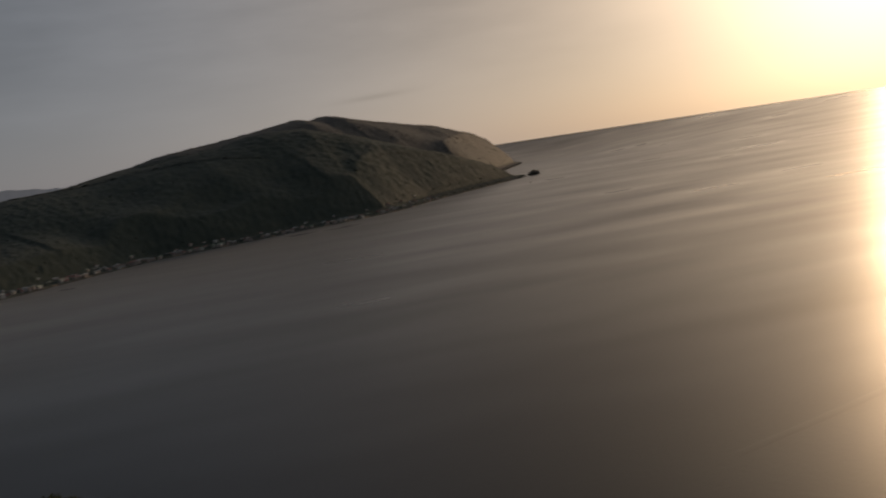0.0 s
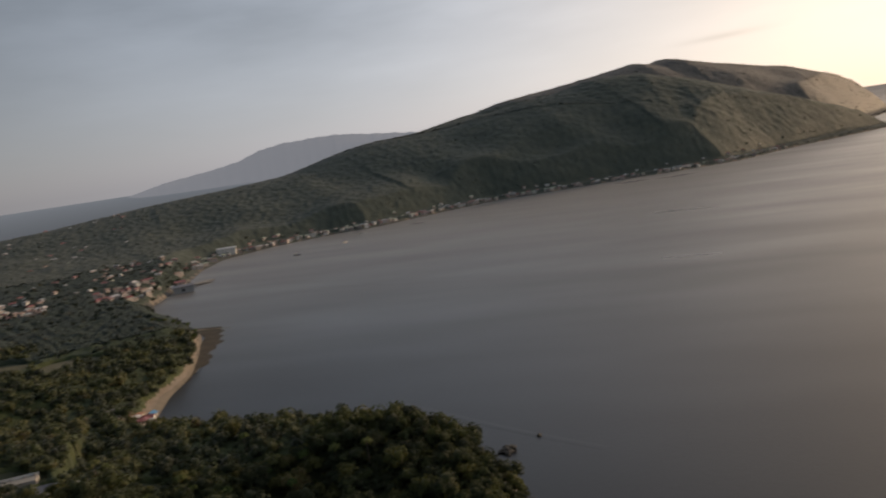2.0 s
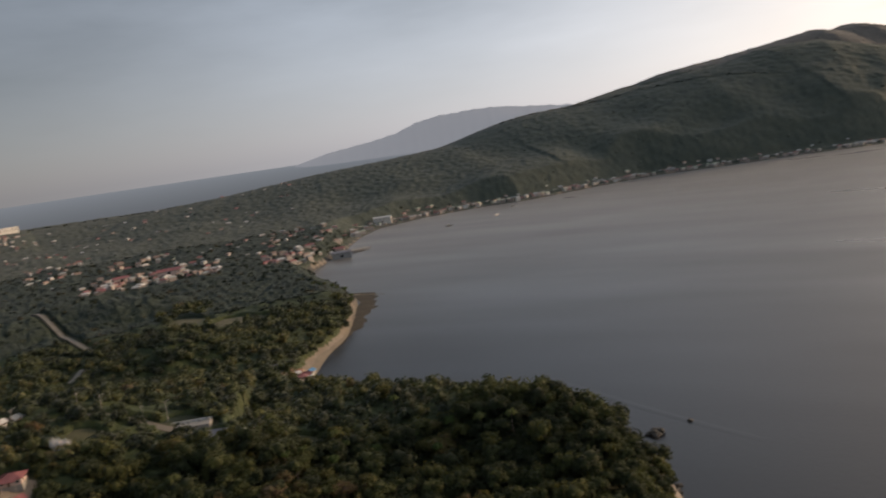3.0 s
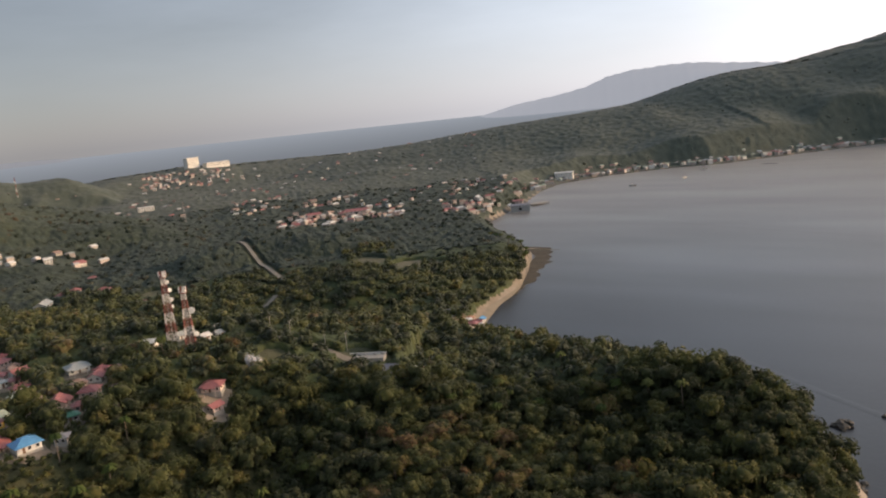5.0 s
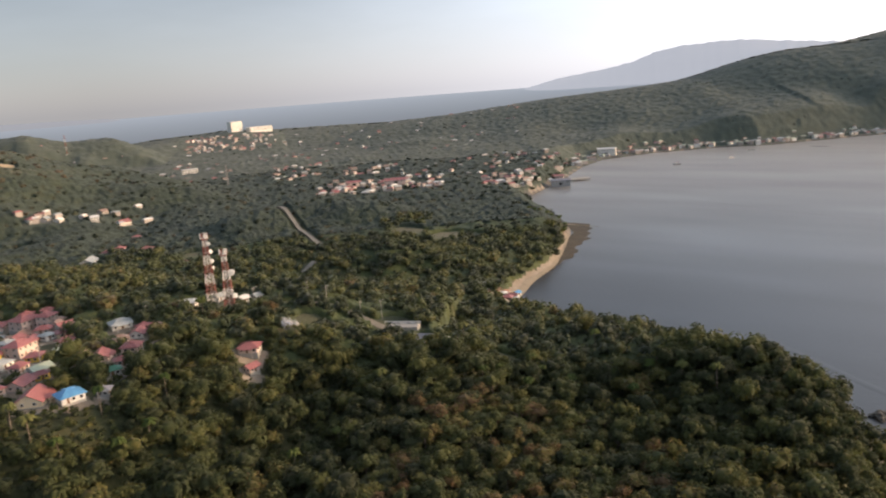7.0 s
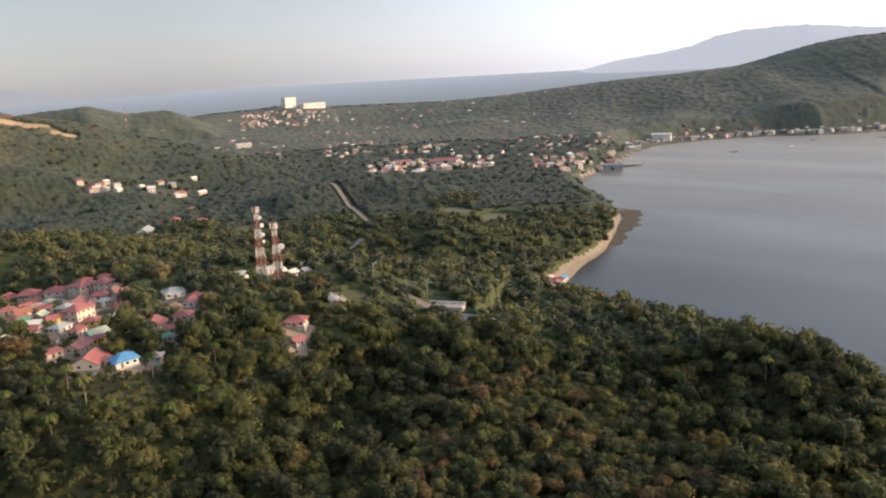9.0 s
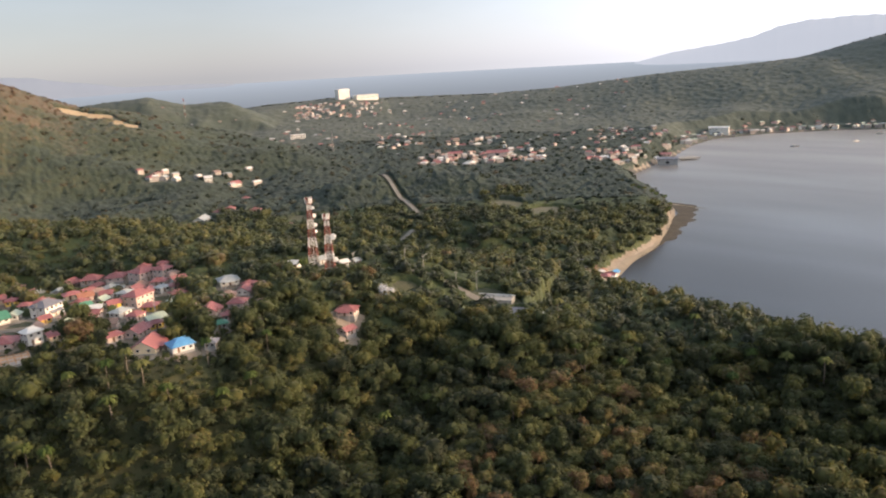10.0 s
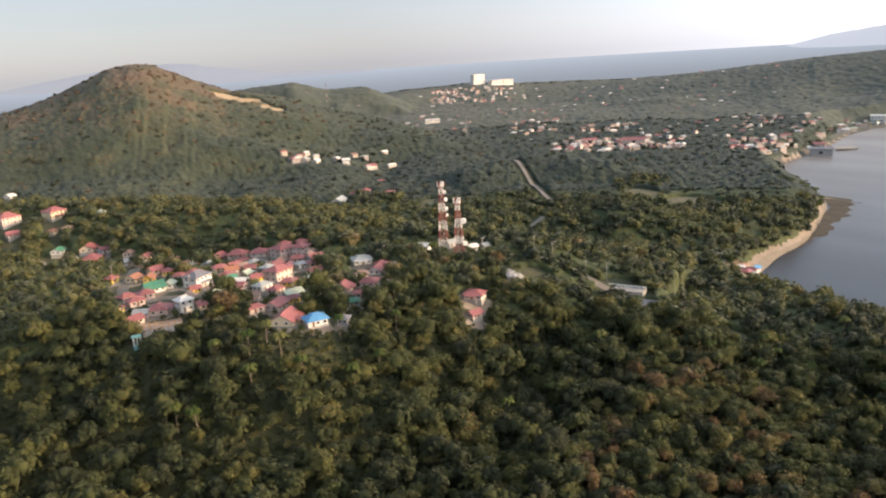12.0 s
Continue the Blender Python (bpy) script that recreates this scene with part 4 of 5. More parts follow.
def lone_house(name, w, d, h, roof, wall, storeys, gabled, porch, g, label, category="house", group="village houses", rich=True):
    """A house on its plinth: walls, roof, door, framed windows and, on some, a porch. Its front looks along -y."""
    house = tagged(new(name), label, category, group)
    tall, rise = h * storeys, d * g.uniform(0.22, 0.30)
    walls = [block(-w / 2, w / 2, -d / 2, d / 2, -2.5, tall)]
    if gabled:
        v = [(x, y, z) for x in (-w / 2, w / 2) for y, z in ((-d / 2, tall), (d / 2, tall), (0, tall + rise))]
        walls.append((v, [(0, 1, 2), (5, 4, 3), (0, 2, 5, 3), (2, 1, 4, 5)]))
    part("wall", fuse(walls), WALLS[wall], house)
    part("plinth", block(-w / 2 - 0.12, w / 2 + 0.12, -d / 2 - 0.12, d / 2 + 0.12, -2.6, 0.25), CONCRETE, house)
    top = part("roof", (gable_roof if gabled else hip_roof)(w, d, tall + 0.06, rise, 0.8 if rich else 0.55), ROOFS[roof], house)
    if rich:
        part("ridge_cap", tube([(-w * 0.3, 0, tall + rise + 0.08), (w * 0.3, 0, tall + rise + 0.08)], [0.14, 0.14], 6), ROOFS[roof], top)
    x = g.uniform(-0.25, 0.25) * w
    part("door", block(x - 0.45, x + 0.45, -d / 2 - 0.06, -d / 2 + 0.05, 0.25, 2.3), DOOR, house)
    if not rich:
        for wx in (-w * 0.32, w * 0.36):
            part("window", block(wx - 0.7, wx + 0.7, -d / 2 - 0.1, -d / 2 + 0.05, 1.0 + h * (storeys - 1), 2.3 + h * (storeys - 1)), GLASS, house)
        return house
    for s in range(storeys):
        n = max(2, int(w // 2.6))
        for k in range(n):
            wx = (k + 0.5) / n * w - w / 2
            if s == 0 and abs(wx - x) < 1.1:
                continue
            window(house, (wx, -d / 2, s * h + 1.6), 0, 1.3, 1.15)
        for side in (-1, 1):
            for k in range(2):
                window(house, (side * w / 2, (k - 0.5) * d * 0.45, s * h + 1.6), side, 1.2, 1.1)
    if porch:
        part("porch_roof", slab([(-w * 0.32, -d / 2 - 2.2, 2.45), (w * 0.32, -d / 2 - 2.2, 2.45), (w * 0.32, -d / 2, 2.95), (-w * 0.32, -d / 2, 2.95)], 0.12), ROOFS[roof], house)
        for px_ in (-w * 0.29, w * 0.29):
            part("porch_post", block(px_ - 0.1, px_ + 0.1, -d / 2 - 2.05, -d / 2 - 1.85, -2.0, 2.42), WALLS[wall], house)
    return house


def window(house, at, side, w, h):
    x, y, z = at
    if side == 0:
        outer, pane = block(x - w / 2, x + w / 2, y - 0.09, y + 0.05, z - h / 2, z + h / 2), block(x - w / 2 + 0.12, x + w / 2 - 0.12, y - 0.11, y - 0.08, z - h / 2 + 0.1, z + h / 2 - 0.1)
    else:
        e = 0.09 * side
        outer = block(min(x + e, x - e / 2), max(x + e, x - e / 2), y - w / 2, y + w / 2, z - h / 2, z + h / 2)
        e2 = 0.115 * side
        pane = block(min(x + e, x + e2), max(x + e, x + e2), y - w / 2 + 0.12, y + w / 2 - 0.12, z - h / 2 + 0.1, z + h / 2 - 0.1)
    fr = part("window", outer, STEEL_WHITE, house)
    part("pane", pane, GLASS, fr)


def seat_on_ground(ob, az, d, turn, lift=0.0):
    x, y = polar(az, d)
    z = float(height(np.array([x]), np.array([y]))[0])
    ob.matrix_world = pose(x, y, z + lift, 0, 0, turn)
    return ob


hg = np.random.RandomState(77)
for row, place in ((FILLERS, "village street"), (UPPER_STREET, "village street"), (MIDDLE_STREET, "village street"), (LOWER_STREET, "village street"), (HILL_HOUSES, "wooded hill"), (HAMLET, "valley wood"), (ROADSIDE, "ridge road"), (BEACH_HUTS, "beach")):
    for az, d, w, style in row:
        bits, w = style.split(), w * 0.86
        storeys = int(bits[2]) if len(bits) > 2 else 1
        gabled = hg.rand() < (0.35 if bits[0] in "ro" else 0.75)
        deep = float(np.clip(w * hg.uniform(0.72, 0.95), 4.2, 10.5))
        label = f"{['one', 'two'][storeys - 1]}-storey {WALL_TONE[bits[1]]} house with {TONE[bits[0]]} roof by the {place}"
        ob = lone_house("hut" if row is BEACH_HUTS else "house", w, deep, 2.65, bits[0], bits[1], storeys, gabled, w > 7.5 and hg.rand() < 0.6, hg, label, group=place + " houses")
        seat_on_ground(ob, az, d, az + hg.choice([-20, 10, 24, 38, 50, 70]) + hg.uniform(-6, 6), 0.5)

# the long town by the bay: a few house shapes, repeated
TOWN_KINDS = []
for k, (w, d, st, ro, wa) in enumerate([(10, 7, 1, "r", "k"), (8, 6, 1, "g", "t"), (11, 7, 2, "u", "k"), (9, 8, 2, "g", "w"), (13, 8, 1, "r", "t"), (8, 6, 1, "g", "g"), (12, 8, 1, "w", "k"), (9, 6, 1, "m", "k"), (9, 7, 1, "u", "t"), (10, 7, 1, "r", "k")]):
    TOWN_KINDS.append((w, d, st, ro, wa, k % 2 == 0))
BANDS = [  # bearings, distances, how many
    (42, 51, 1010, 1120, 62), (34, 39, 1010, 1110, 52), (45, 49.5, 1200, 1330, 14), (32.5, 38, 1150, 1380, 26), (40, 47, 1130, 1300, 12), (51, 55, 1220, 1460, 16),
    (52, 59.5, 1600, 1750, 16), (54, 60.5, 1850, 2080, 40), (60, 72, 1500, 2060, 18), (36, 52, 1560, 2050, 22), (50, 64, 1100, 1500, 14)]
spots = []
for a0, a1, d0, d1, n in BANDS:
    for k in range(n):
        spots.append(polar(hg.uniform(a0, a1), hg.uniform(d0, d1)))
shore_line = COAST[3:15]
bands_end = len(spots)
for k in range(125):  # the strip of houses along the bay
    s = min(10.99, 11 * (1 - hg.uniform(0, 1) ** 1.3))
    i, u = int(s), s - int(s)
    p, q = shore_line[i], shore_line[i + 1]
    n = np.array([-(q - p)[1], (q - p)[0]]) / np.hypot(*(q - p))
    n = n if inland(np.array([(p + 20 * n)[0]]), np.array([(p + 20 * n)[1]]))[0] > 0 else -n
    c = p + (q - p) * u + n * hg.uniform(7, 34)
    spots.append((c[0], c[1]))
sx, sy = np.array([p[0] for p in spots]), np.array([p[1] for p in spots])
ok = inland(sx, sy) > 7
szz = height(sx, sy)
made = {}
taken = []
for i in [*np.where(ok)[0][np.where(ok)[0] >= bands_end], *hg.permutation(np.where(ok)[0][np.where(ok)[0] < bands_end])]:
    if len(taken) >= 298 or any((sx[i] - a) ** 2 + (sy[i] - b) ** 2 < 62 for a, b in taken):
        continue
    taken.append((sx[i], sy[i]))
    k = hg.randint(len(TOWN_KINDS))
    turn = math.degrees(math.atan2(-sx[i], sy[i])) + hg.uniform(-15, 65)
    lift = 2.0 if szz[i] > 8 else 0.6
    if k not in made:
        w, d, st, ro, wa, gab = TOWN_KINDS[k]
        made[k] = lone_house("town_house", w, d, 3.2, ro, wa, st, gab, False, hg, f"small {WALL_TONE[wa]} town house with {TONE[ro]} roof among trees", group="town houses", rich=False)
        made[k].matrix_world = pose(sx[i], sy[i], szz[i] + lift, 0, 0, turn)
        made[k].scale = (0.82, 0.82, 0.85)
    else:
        copy_thing(made[k], pose(sx[i], sy[i], szz[i] + lift, 0, 0, turn) @ Matrix.Diagonal((*[hg.uniform(0.62, 0.9)] * 2, 0.85, 1)))


# the packed roofs between and behind them, too many and too far to count
far_v, far_f, far_m = [], [], []


def cottage(x, y, wall_tone, roof_tone):
    """One small gabled house of the joined far roofs."""
    z = float(height(np.array([x]), np.array([y]))[0])
    w, d, h, t = hg.uniform(3, 5.6), hg.uniform(2.4, 3.6), hg.uniform(3.6, 6.4), math.atan2(-x, y) + radians(hg.uniform(-15, 65))
    c, s, o, b = math.cos(t), math.sin(t), 1.12, len(far_v)
    for px_, py_, pz_ in [(-w, -d, -3), (w, -d, -3), (w, d, -3), (-w, d, -3), (-w, -d, h), (w, -d, h), (w, d, h), (-w, d, h),
                          (-w * o, -d * o, h - 0.3), (w * o, -d * o, h - 0.3), (w * o, d * o, h - 0.3), (-w * o, d * o, h - 0.3), (-w * 0.8, 0, h + 1.5), (w * 0.8, 0, h + 1.5)]:
        far_v.append((x + px_ * c - py_ * s, y + px_ * s + py_ * c, z + pz_))
    far_f.extend(tuple(b + i for i in q) for q in ((0, 1, 5, 4), (1, 2, 6, 5), (2, 3, 7, 6), (3, 0, 4, 7), (8, 9, 13, 12), (10, 11, 12, 13), (9, 10, 13), (11, 8, 12), (8, 11, 10, 9)))
    far_m.extend([wall_tone] * 4 + [roof_tone] * 5)


FAR_BANDS = [(42, 51.5, 1005, 1120, 60), (33.6, 39, 990, 1110, 50), (45, 49.5, 1200, 1330, 16), (54, 60.5, 1860, 2090, 70), (33, 40, 1120, 1400, 24), (51, 55, 1220, 1440, 16), (62.5, 72, 940, 1000, 10), (36, 54, 1560, 2100, 34), (50, 66, 1350, 1800, 26)]
for a0, a1, d0, d1, n in FAR_BANDS:
    for k in range(n):
        x, y = polar(hg.uniform(a0, a1), hg.uniform(d0, d1))
        if inland(np.array([x]), np.array([y]))[0] < 9 or any((x - a) ** 2 + (y - b) ** 2 < 50 for a, b in taken):
            continue
        taken.append((x, y))
        cottage(x, y, hg.choice([0, 0, 1]), hg.choice([3, 4, 5, 6, 6, 5, 3]))
for k in range(330):  # and the close row of roofs that follows the bay
    i = hg.randint(len(shore_line) - 1)
    p, q = shore_line[i], shore_line[i + 1]
    n = np.array([-(q - p)[1], (q - p)[0]]) / np.hypot(*(q - p))
    n = n if inland(np.array([(p + 20 * n)[0]]), np.array([(p + 20 * n)[1]]))[0] > 0 else -n
    x, y = p + (q - p) * hg.rand() + n * (6 + 46 * hg.rand() ** 1.3)
    if inland(np.array([x]), np.array([y]))[0] > 5 and all((x - a) ** 2 + (y - b) ** 2 > 55 for a, b in taken):
        taken.append((x, y))
        cottage(x, y, hg.choice([0, 2, 0, 1]), hg.choice([5, 3, 4, 6, 5, 7, 6]))
far_roofs = mesh_object("distant_houses", far_v, far_f, [WALLS["k"], WALLS["t"], WALLS["w"], ROOFS["r"], ROOFS["w"], ROOFS["g"], ROOFS["u"], ROOFS["m"]], face_mats=far_m)
tagged(far_roofs, "packed pale and red-roofed houses of the hazy town", "houses", kind="stuff")


def big_block(label, az, d, w, deep, tall, z, turn, storeys):
    """A large plain white building with rows of windows and a parapet."""
    b = tagged(new("hospital_block" if storeys > 3 else "hall_block"), label, "building", "large white buildings")
    part("wall", block(-w / 2, w / 2, -deep / 2, deep / 2, -8, tall), WALLS["w"], b)
    part("parapet", block(-w / 2 - 0.3, w / 2 + 0.3, -deep / 2 - 0.3, deep / 2 + 0.3, tall, tall + 0.9), ROOFS["w"], b)
    for s in range(storeys):
        for k in range(int(w // 4.5)):
            window(b, ((k + 0.5) * 4.5 - w / 2, -deep / 2, (s + 0.5) * tall / storeys), 0, 2.2, 1.6)
    b.matrix_world = pose(*polar(az, d), z, 0, 0, turn)


big_block("tall white concrete block on the far wooded hill", 56.9, 2140, 36, 18, 23, 79, 92, 5)
big_block("long low white hall on the far wooded hill", 55.2, 2150, 68, 22, 9, 75, 84, 2)
big_block("wide white school building in the valley wood", 60.4, 1484, 28, 10, 7, 30, 66, 2)

# ---- telecom masts on the ridge ----
def lattice(z0, z1, w0, w1, leg=0.17, brace=0.09):
    parts = []
    cs = [(-1, -1), (1, -1), (1, 1), (-1, 1)]
    for i, (cx, cy) in enumerate(cs):
        nx, ny = cs[(i + 1) % 4]
        a0, a1 = (cx * w0 / 2, cy * w0 / 2, z0), (cx * w1 / 2, cy * w1 / 2, z1)
        b0, b1 = (nx * w0 / 2, ny * w0 / 2, z0), (nx * w1 / 2, ny * w1 / 2, z1)
        parts.append(tube([a0, a1], [leg, leg], 5))
        for p, q in ((a0, b1), (b0, a1), (a1, b1)):
            parts.append(tube([p, q], [brace, brace], 4))
    return fuse(parts)


def dish(r, deep):
    """A drum antenna: rim, bowl and domed cover, looking along -y."""
    v, f, n = [], [], 14
    for y, s in ((deep * 0.5, 0.25), (deep * 0.35, 0.85), (0, 1.0), (-deep * 0.4, 1.0), (-deep * 0.55, 0.7), (-deep * 0.62, 0.05)):
        v += [(r * s * math.cos(6.2832 * k / n), y, r * s * math.sin(6.2832 * k / n)) for k in range(n)]
    for i in range(5):
        f += [(i * n + k, i * n + (k + 1) % n, (i + 1) * n + (k + 1) % n, (i + 1) * n + k) for k in range(n)]
    return v, f


def moved(shape, m):
    return [tuple(m @ Vector(p)) for p in shape[0]], shape[1]


def mast(az, d, tall, base, top, bands, dishes, turn, label):
    t = tagged(new("telecom_mast"), label, "mast", "telecom masts")
    half = tall * 0.94 / bands
    width = lambda z: base + (top - base) * min(1, z / (tall * 0.86))
    for k in range(bands):
        for j in range(2):
            z0, z1 = half * (k + j / 2), half * (k + (j + 1) / 2)
            part("lattice_section", lattice(z0, z1, width(z0), width(z1)), (STEEL_WHITE, STEEL_RED)[k % 2], t)
    part("ladder", fuse([tube([(-0.25, -base * 0.3, 0), (-0.25, -top * 0.3, tall * 0.93)], [0.06, 0.06], 4), tube([(0.25, -base * 0.3, 0), (0.25, -top * 0.3, tall * 0.93)], [0.06, 0.06], 4)]), STEEL_WHITE, t)
    part("platform", block(-top * 0.8, top * 0.8, -top * 0.8, top * 0.8, tall * 0.9, tall * 0.9 + 0.25), STEEL_RED, t)
    for k in range(9):
        a = radians(40 * k)
        panel = moved(block(-0.22, 0.22, -0.12, 0.12, -1.3, 1.3), pose(top * 0.95 * math.cos(a), top * 0.95 * math.sin(a), tall * 0.955, 0, 0, math.degrees(a) + 90))
        part("panel_antenna", panel, DISH if k % 3 else STEEL_RED, t)
    part("lightning_rod", tube([(0, 0, tall * 0.93), (0, 0, tall)], [0.09, 0.03], 5), STEEL_WHITE, t)
    for z, r, side, face in dishes:
        x = side * (width(z) / 2 + r * 0.75)
        dd = part("dish_antenna", moved(dish(r, r * 0.8), pose(x, -0.3, z, 0, 0, face)), DISH, t, "white drum dish antenna")
        part("bracket", tube([(x, -0.3, z), (side * width(z) / 2, 0, z)], [0.09, 0.09], 5), STEEL_WHITE, dd)
    for sx_ in (-1, 1):
        for sy_ in (-1, 1):
            part("footing", block(sx_ * base / 2 - 0.5, sx_ * base / 2 + 0.5, sy_ * base / 2 - 0.5, sy_ * base / 2 + 0.5, -2.5, 0.35), CONCRETE, t)
    seat_on_ground(t, az, d, turn)


mast(60.1, 400, 37.0, 5.2, 2.0, 7, [(31.0, 0.95, 1, -15), (26.8, 1.15, 1, 10), (21.8, 1.1, 1, -5), (18.2, 0.9, 1, 20)], 68, "tall red and white lattice mast with dish antennas")
mast(58.9, 374, 33.5, 5.4, 1.9, 7, [(21.5, 1.6, 1, 0), (9.8, 1.25, 1, 15), (12.0, 0.6, -1, -10)], 52, "shorter red and white lattice mast with drum antennas")


def small_mast(az, d, tall, label, mats):
    t = tagged(new("radio_mast"), label, "mast")
    for k in range(6):
        z0, z1 = tall * k / 6, tall * (k + 1) / 6
        part("lattice_section", lattice(z0, z1, 2.6 - 1.6 * k / 6, 2.6 - 1.6 * (k + 1) / 6, 0.22, 0.14), mats[k % 2], t)
    part("lightning_rod", tube([(0, 0, tall), (0, 0, tall + 2)], [0.1, 0.04], 5), mats[0], t)
    seat_on_ground(t, az, d, az)


small_mast(57.9, 1240, 34, "grey lattice mast rising from the valley wood", (CONCRETE, CONCRETE))
small_mast(68.1, 1810, 46, "distant red and white mast in a saddle", (STEEL_WHITE, STEEL_RED))


# ---- power poles, road ribbons, slab, unfinished house, kiosk ----
def pole(az, d, tall, lamp, label):
    p = tagged(new("utility_pole"), label, "pole", "utility poles")
    part("shaft", tube([(0, 0, -1), (0, 0, tall)], [0.19, 0.12], 8), CONCRETE, p)
    part("crossarm", block(-0.9, 0.9, -0.08, 0.08, tall - 0.9, tall - 0.72), CONCRETE, p)
    for x in (-0.75, 0.0, 0.75):
        part("insulator", tube([(x, 0, tall - 0.72), (x, 0, tall - 0.45)], [0.07, 0.05], 6), STEEL_WHITE, p)
    if lamp:
        arm = part("lamp_arm", tube([(0, 0, tall - 0.3), (0.9, 0, tall + 0.1), (1.5, 0, tall + 0.05)], [0.05, 0.05, 0.05], 5), STEEL_WHITE, p)
        part("lamp_head", block(1.4, 2.0, -0.14, 0.14, tall - 0.05, tall + 0.1), STEEL_WHITE, arm)
    seat_on_ground(p, az, d, az + 10)


for az, d, tall, lamp in ((51.7, 381, 9.5, True), (47.6, 371, 10.0, True), (53.1, 395, 8.5, False), (57.1, 383, 10.5, True), (49.2, 372, 8.0, False), (84.6, 402, 9, False), (79.5, 362, 9, False), (72.0, 345, 9, True), (64.8, 385, 8.5, False)):
    pole(az, d, tall, lamp, "weathered concrete pole beside the ridge road" if az < 60 else "weathered concrete power pole beside the village lane")

ASPHALT = surface("worn_road", [(0.25, (0.14, 0.125, 0.105)), (0.6, (0.24, 0.215, 0.18)), (0.9, (0.31, 0.28, 0.24))], 0.12, 0.9, 2.5, 0.3, 0.03)
for half, line in TRACKS:
    pts = [Vector(polar(a, d)) for a, d in line]
    path = []
    for p, q in zip(pts[:-1], pts[1:]):
        m = max(2, int((q - p).length / 4))
        path += [p.lerp(q, k / m) for k in range(m)]
    path.append(pts[-1])
    for _ in range(6):
        path = [path[0]] + [(path[i - 1] + path[i] * 2 + path[i + 1]) / 4 for i in range(1, len(path) - 1)] + [path[-1]]
    v, f = [], []
    for i, p in enumerate(path):
        t = (path[min(i + 1, len(path) - 1)] - path[max(i - 1, 0)]).normalized()
        nrm = Vector((-t.y, t.x))
        row = [p + nrm * s * half for s in (-1.15, -1, 0, 1, 1.15)]
        zs = height(np.array([r.x for r in row]), np.array([r.y for r in row]))
        top = float(zs.max()) + (0.18 if p.length < 500 else 1.8)
        v += [(r.x, r.y, top - (0.9 if p.length < 500 else 3.5) * (k in (0, 4))) for k, r in enumerate(row)]
        if i:
            b = 5 * i
            f += [(b - 5 + k, b - 4 + k, b + 1 + k, b + k) for k in range(4)]
    rd = mesh_object("road", v, f, ASPHALT)
    tagged(rd, "narrow worn concrete road through the trees", "road", kind="structure")

yard = tagged(new("concrete_yard"), "pale bare concrete yard with low wall by the road", "yard")
part("slab", block(-10, 10, -3.5, 3.5, -3, 0.6), CONCRETE, yard)
part("low_wall", block(-10.2, 10.2, 3.5, 3.75, 0.6, 1.5), WALLS["w"], yard)
for k in range(5):
    part("boulder", moved((ICO.tolist(), ICO_F.tolist()), pose(-8 + 4 * k + hg.uniform(-1, 1), 2.4, 0.8) @ Matrix.Diagonal((1.1, 0.8, 0.5 + 0.3 * hg.rand(), 1))), CONCRETE, yard)
seat_on_ground(yard, 46.3, 362, 30, 0.4)

site = tagged(new("unfinished_house"), "unfinished house with bare timber posts and slab", "house")
part("slab", block(-8, 8, -4.5, 4.5, -3, 0.3), CONCRETE, site)
for i in range(7):
    for j in range(3):
        h = hg.uniform(1.8, 3.2)
        x, y = -7.2 + 2.4 * i, -3.8 + 3.8 * j
        part("post", block(x - 0.14, x + 0.14, y - 0.14, y + 0.14, 0.3, h), TIMBER, site)
for j in range(3):
    part("beam", block(-7.4, 7.4, -3.9 + 3.8 * j, -3.7 + 3.8 * j, 1.7, 1.95), TIMBER, site)
part("low_wall", block(-8, 8, 4.3, 4.5, 0.3, 1.3), CONCRETE, site)
seat_on_ground(site, 81.8, 314, 84, 0.3)

TEAL = paint("teal_paint", (0.20, 0.42, 0.40))
# a small teal kiosk with white columns
kiosk = tagged(new("water_tank_stand"), "small teal and white columned stand below the village", "tower")
part("base", block(-1.6, 1.6, -1.2, 1.2, -2.5, 0.6), TEAL, kiosk)
for x in (-1.3, 0, 1.3):
    part("column", block(x - 0.2, x + 0.2, -0.9, -0.5, 0.6, 4.0), WALLS["w"], kiosk)
    part("column", block(x - 0.2, x + 0.2, 0.5, 0.9, 0.6, 4.0), WALLS["w"], kiosk)
part("canopy", block(-1.8, 1.8, -1.3, 1.3, 4.0, 4.6), TEAL, kiosk)
seat_on_ground(kiosk, 83.7, 304, 88, 0.3)

# ---- the pier, boats, reef and rocks ----
pier = tagged(new("pier"), "concrete town pier on posts over calm water", "pier")
part("deck", fuse([block(-15, 15, -9, 9, 2.0, 2.7), block(-34, -15, -4, 4, 2.0, 2.7)]), CONCRETE, pier)
for i in range(6):
    for j in range(2):
        part("post", tube([(-13 + 5.2 * i, -7.5 + 15 * j, -4), (-13 + 5.2 * i, -7.5 + 15 * j, 2.0)], [0.45, 0.45], 7), CONCRETE, pier)
pier.matrix_world = pose(-606, 978, 0, 0, 0, 62)


def warehouse(label, x, y, z, w, d, h, roof, wall, turn):
    b = tagged(new("warehouse"), label, "building", "harbour buildings")
    part("wall", block(-w / 2, w / 2, -d / 2, d / 2, -4, h), WALLS[wall], b)
    part("roof", gable_roof(w, d, h, d * 0.16, 0.8), ROOFS[roof], b)
    part("gate", block(-2.2, 2.2, -d / 2 - 0.08, -d / 2 + 0.05, 0.2, 3.6), GLASS, b)
    for k in range(int(w // 5)):
        window(b, ((k + 0.5) * 5 - w / 2 + 0.4, -d / 2, h * 0.72), 0, 1.8, 1.0)
    b.matrix_world = pose(x, y, z, 0, 0, turn)


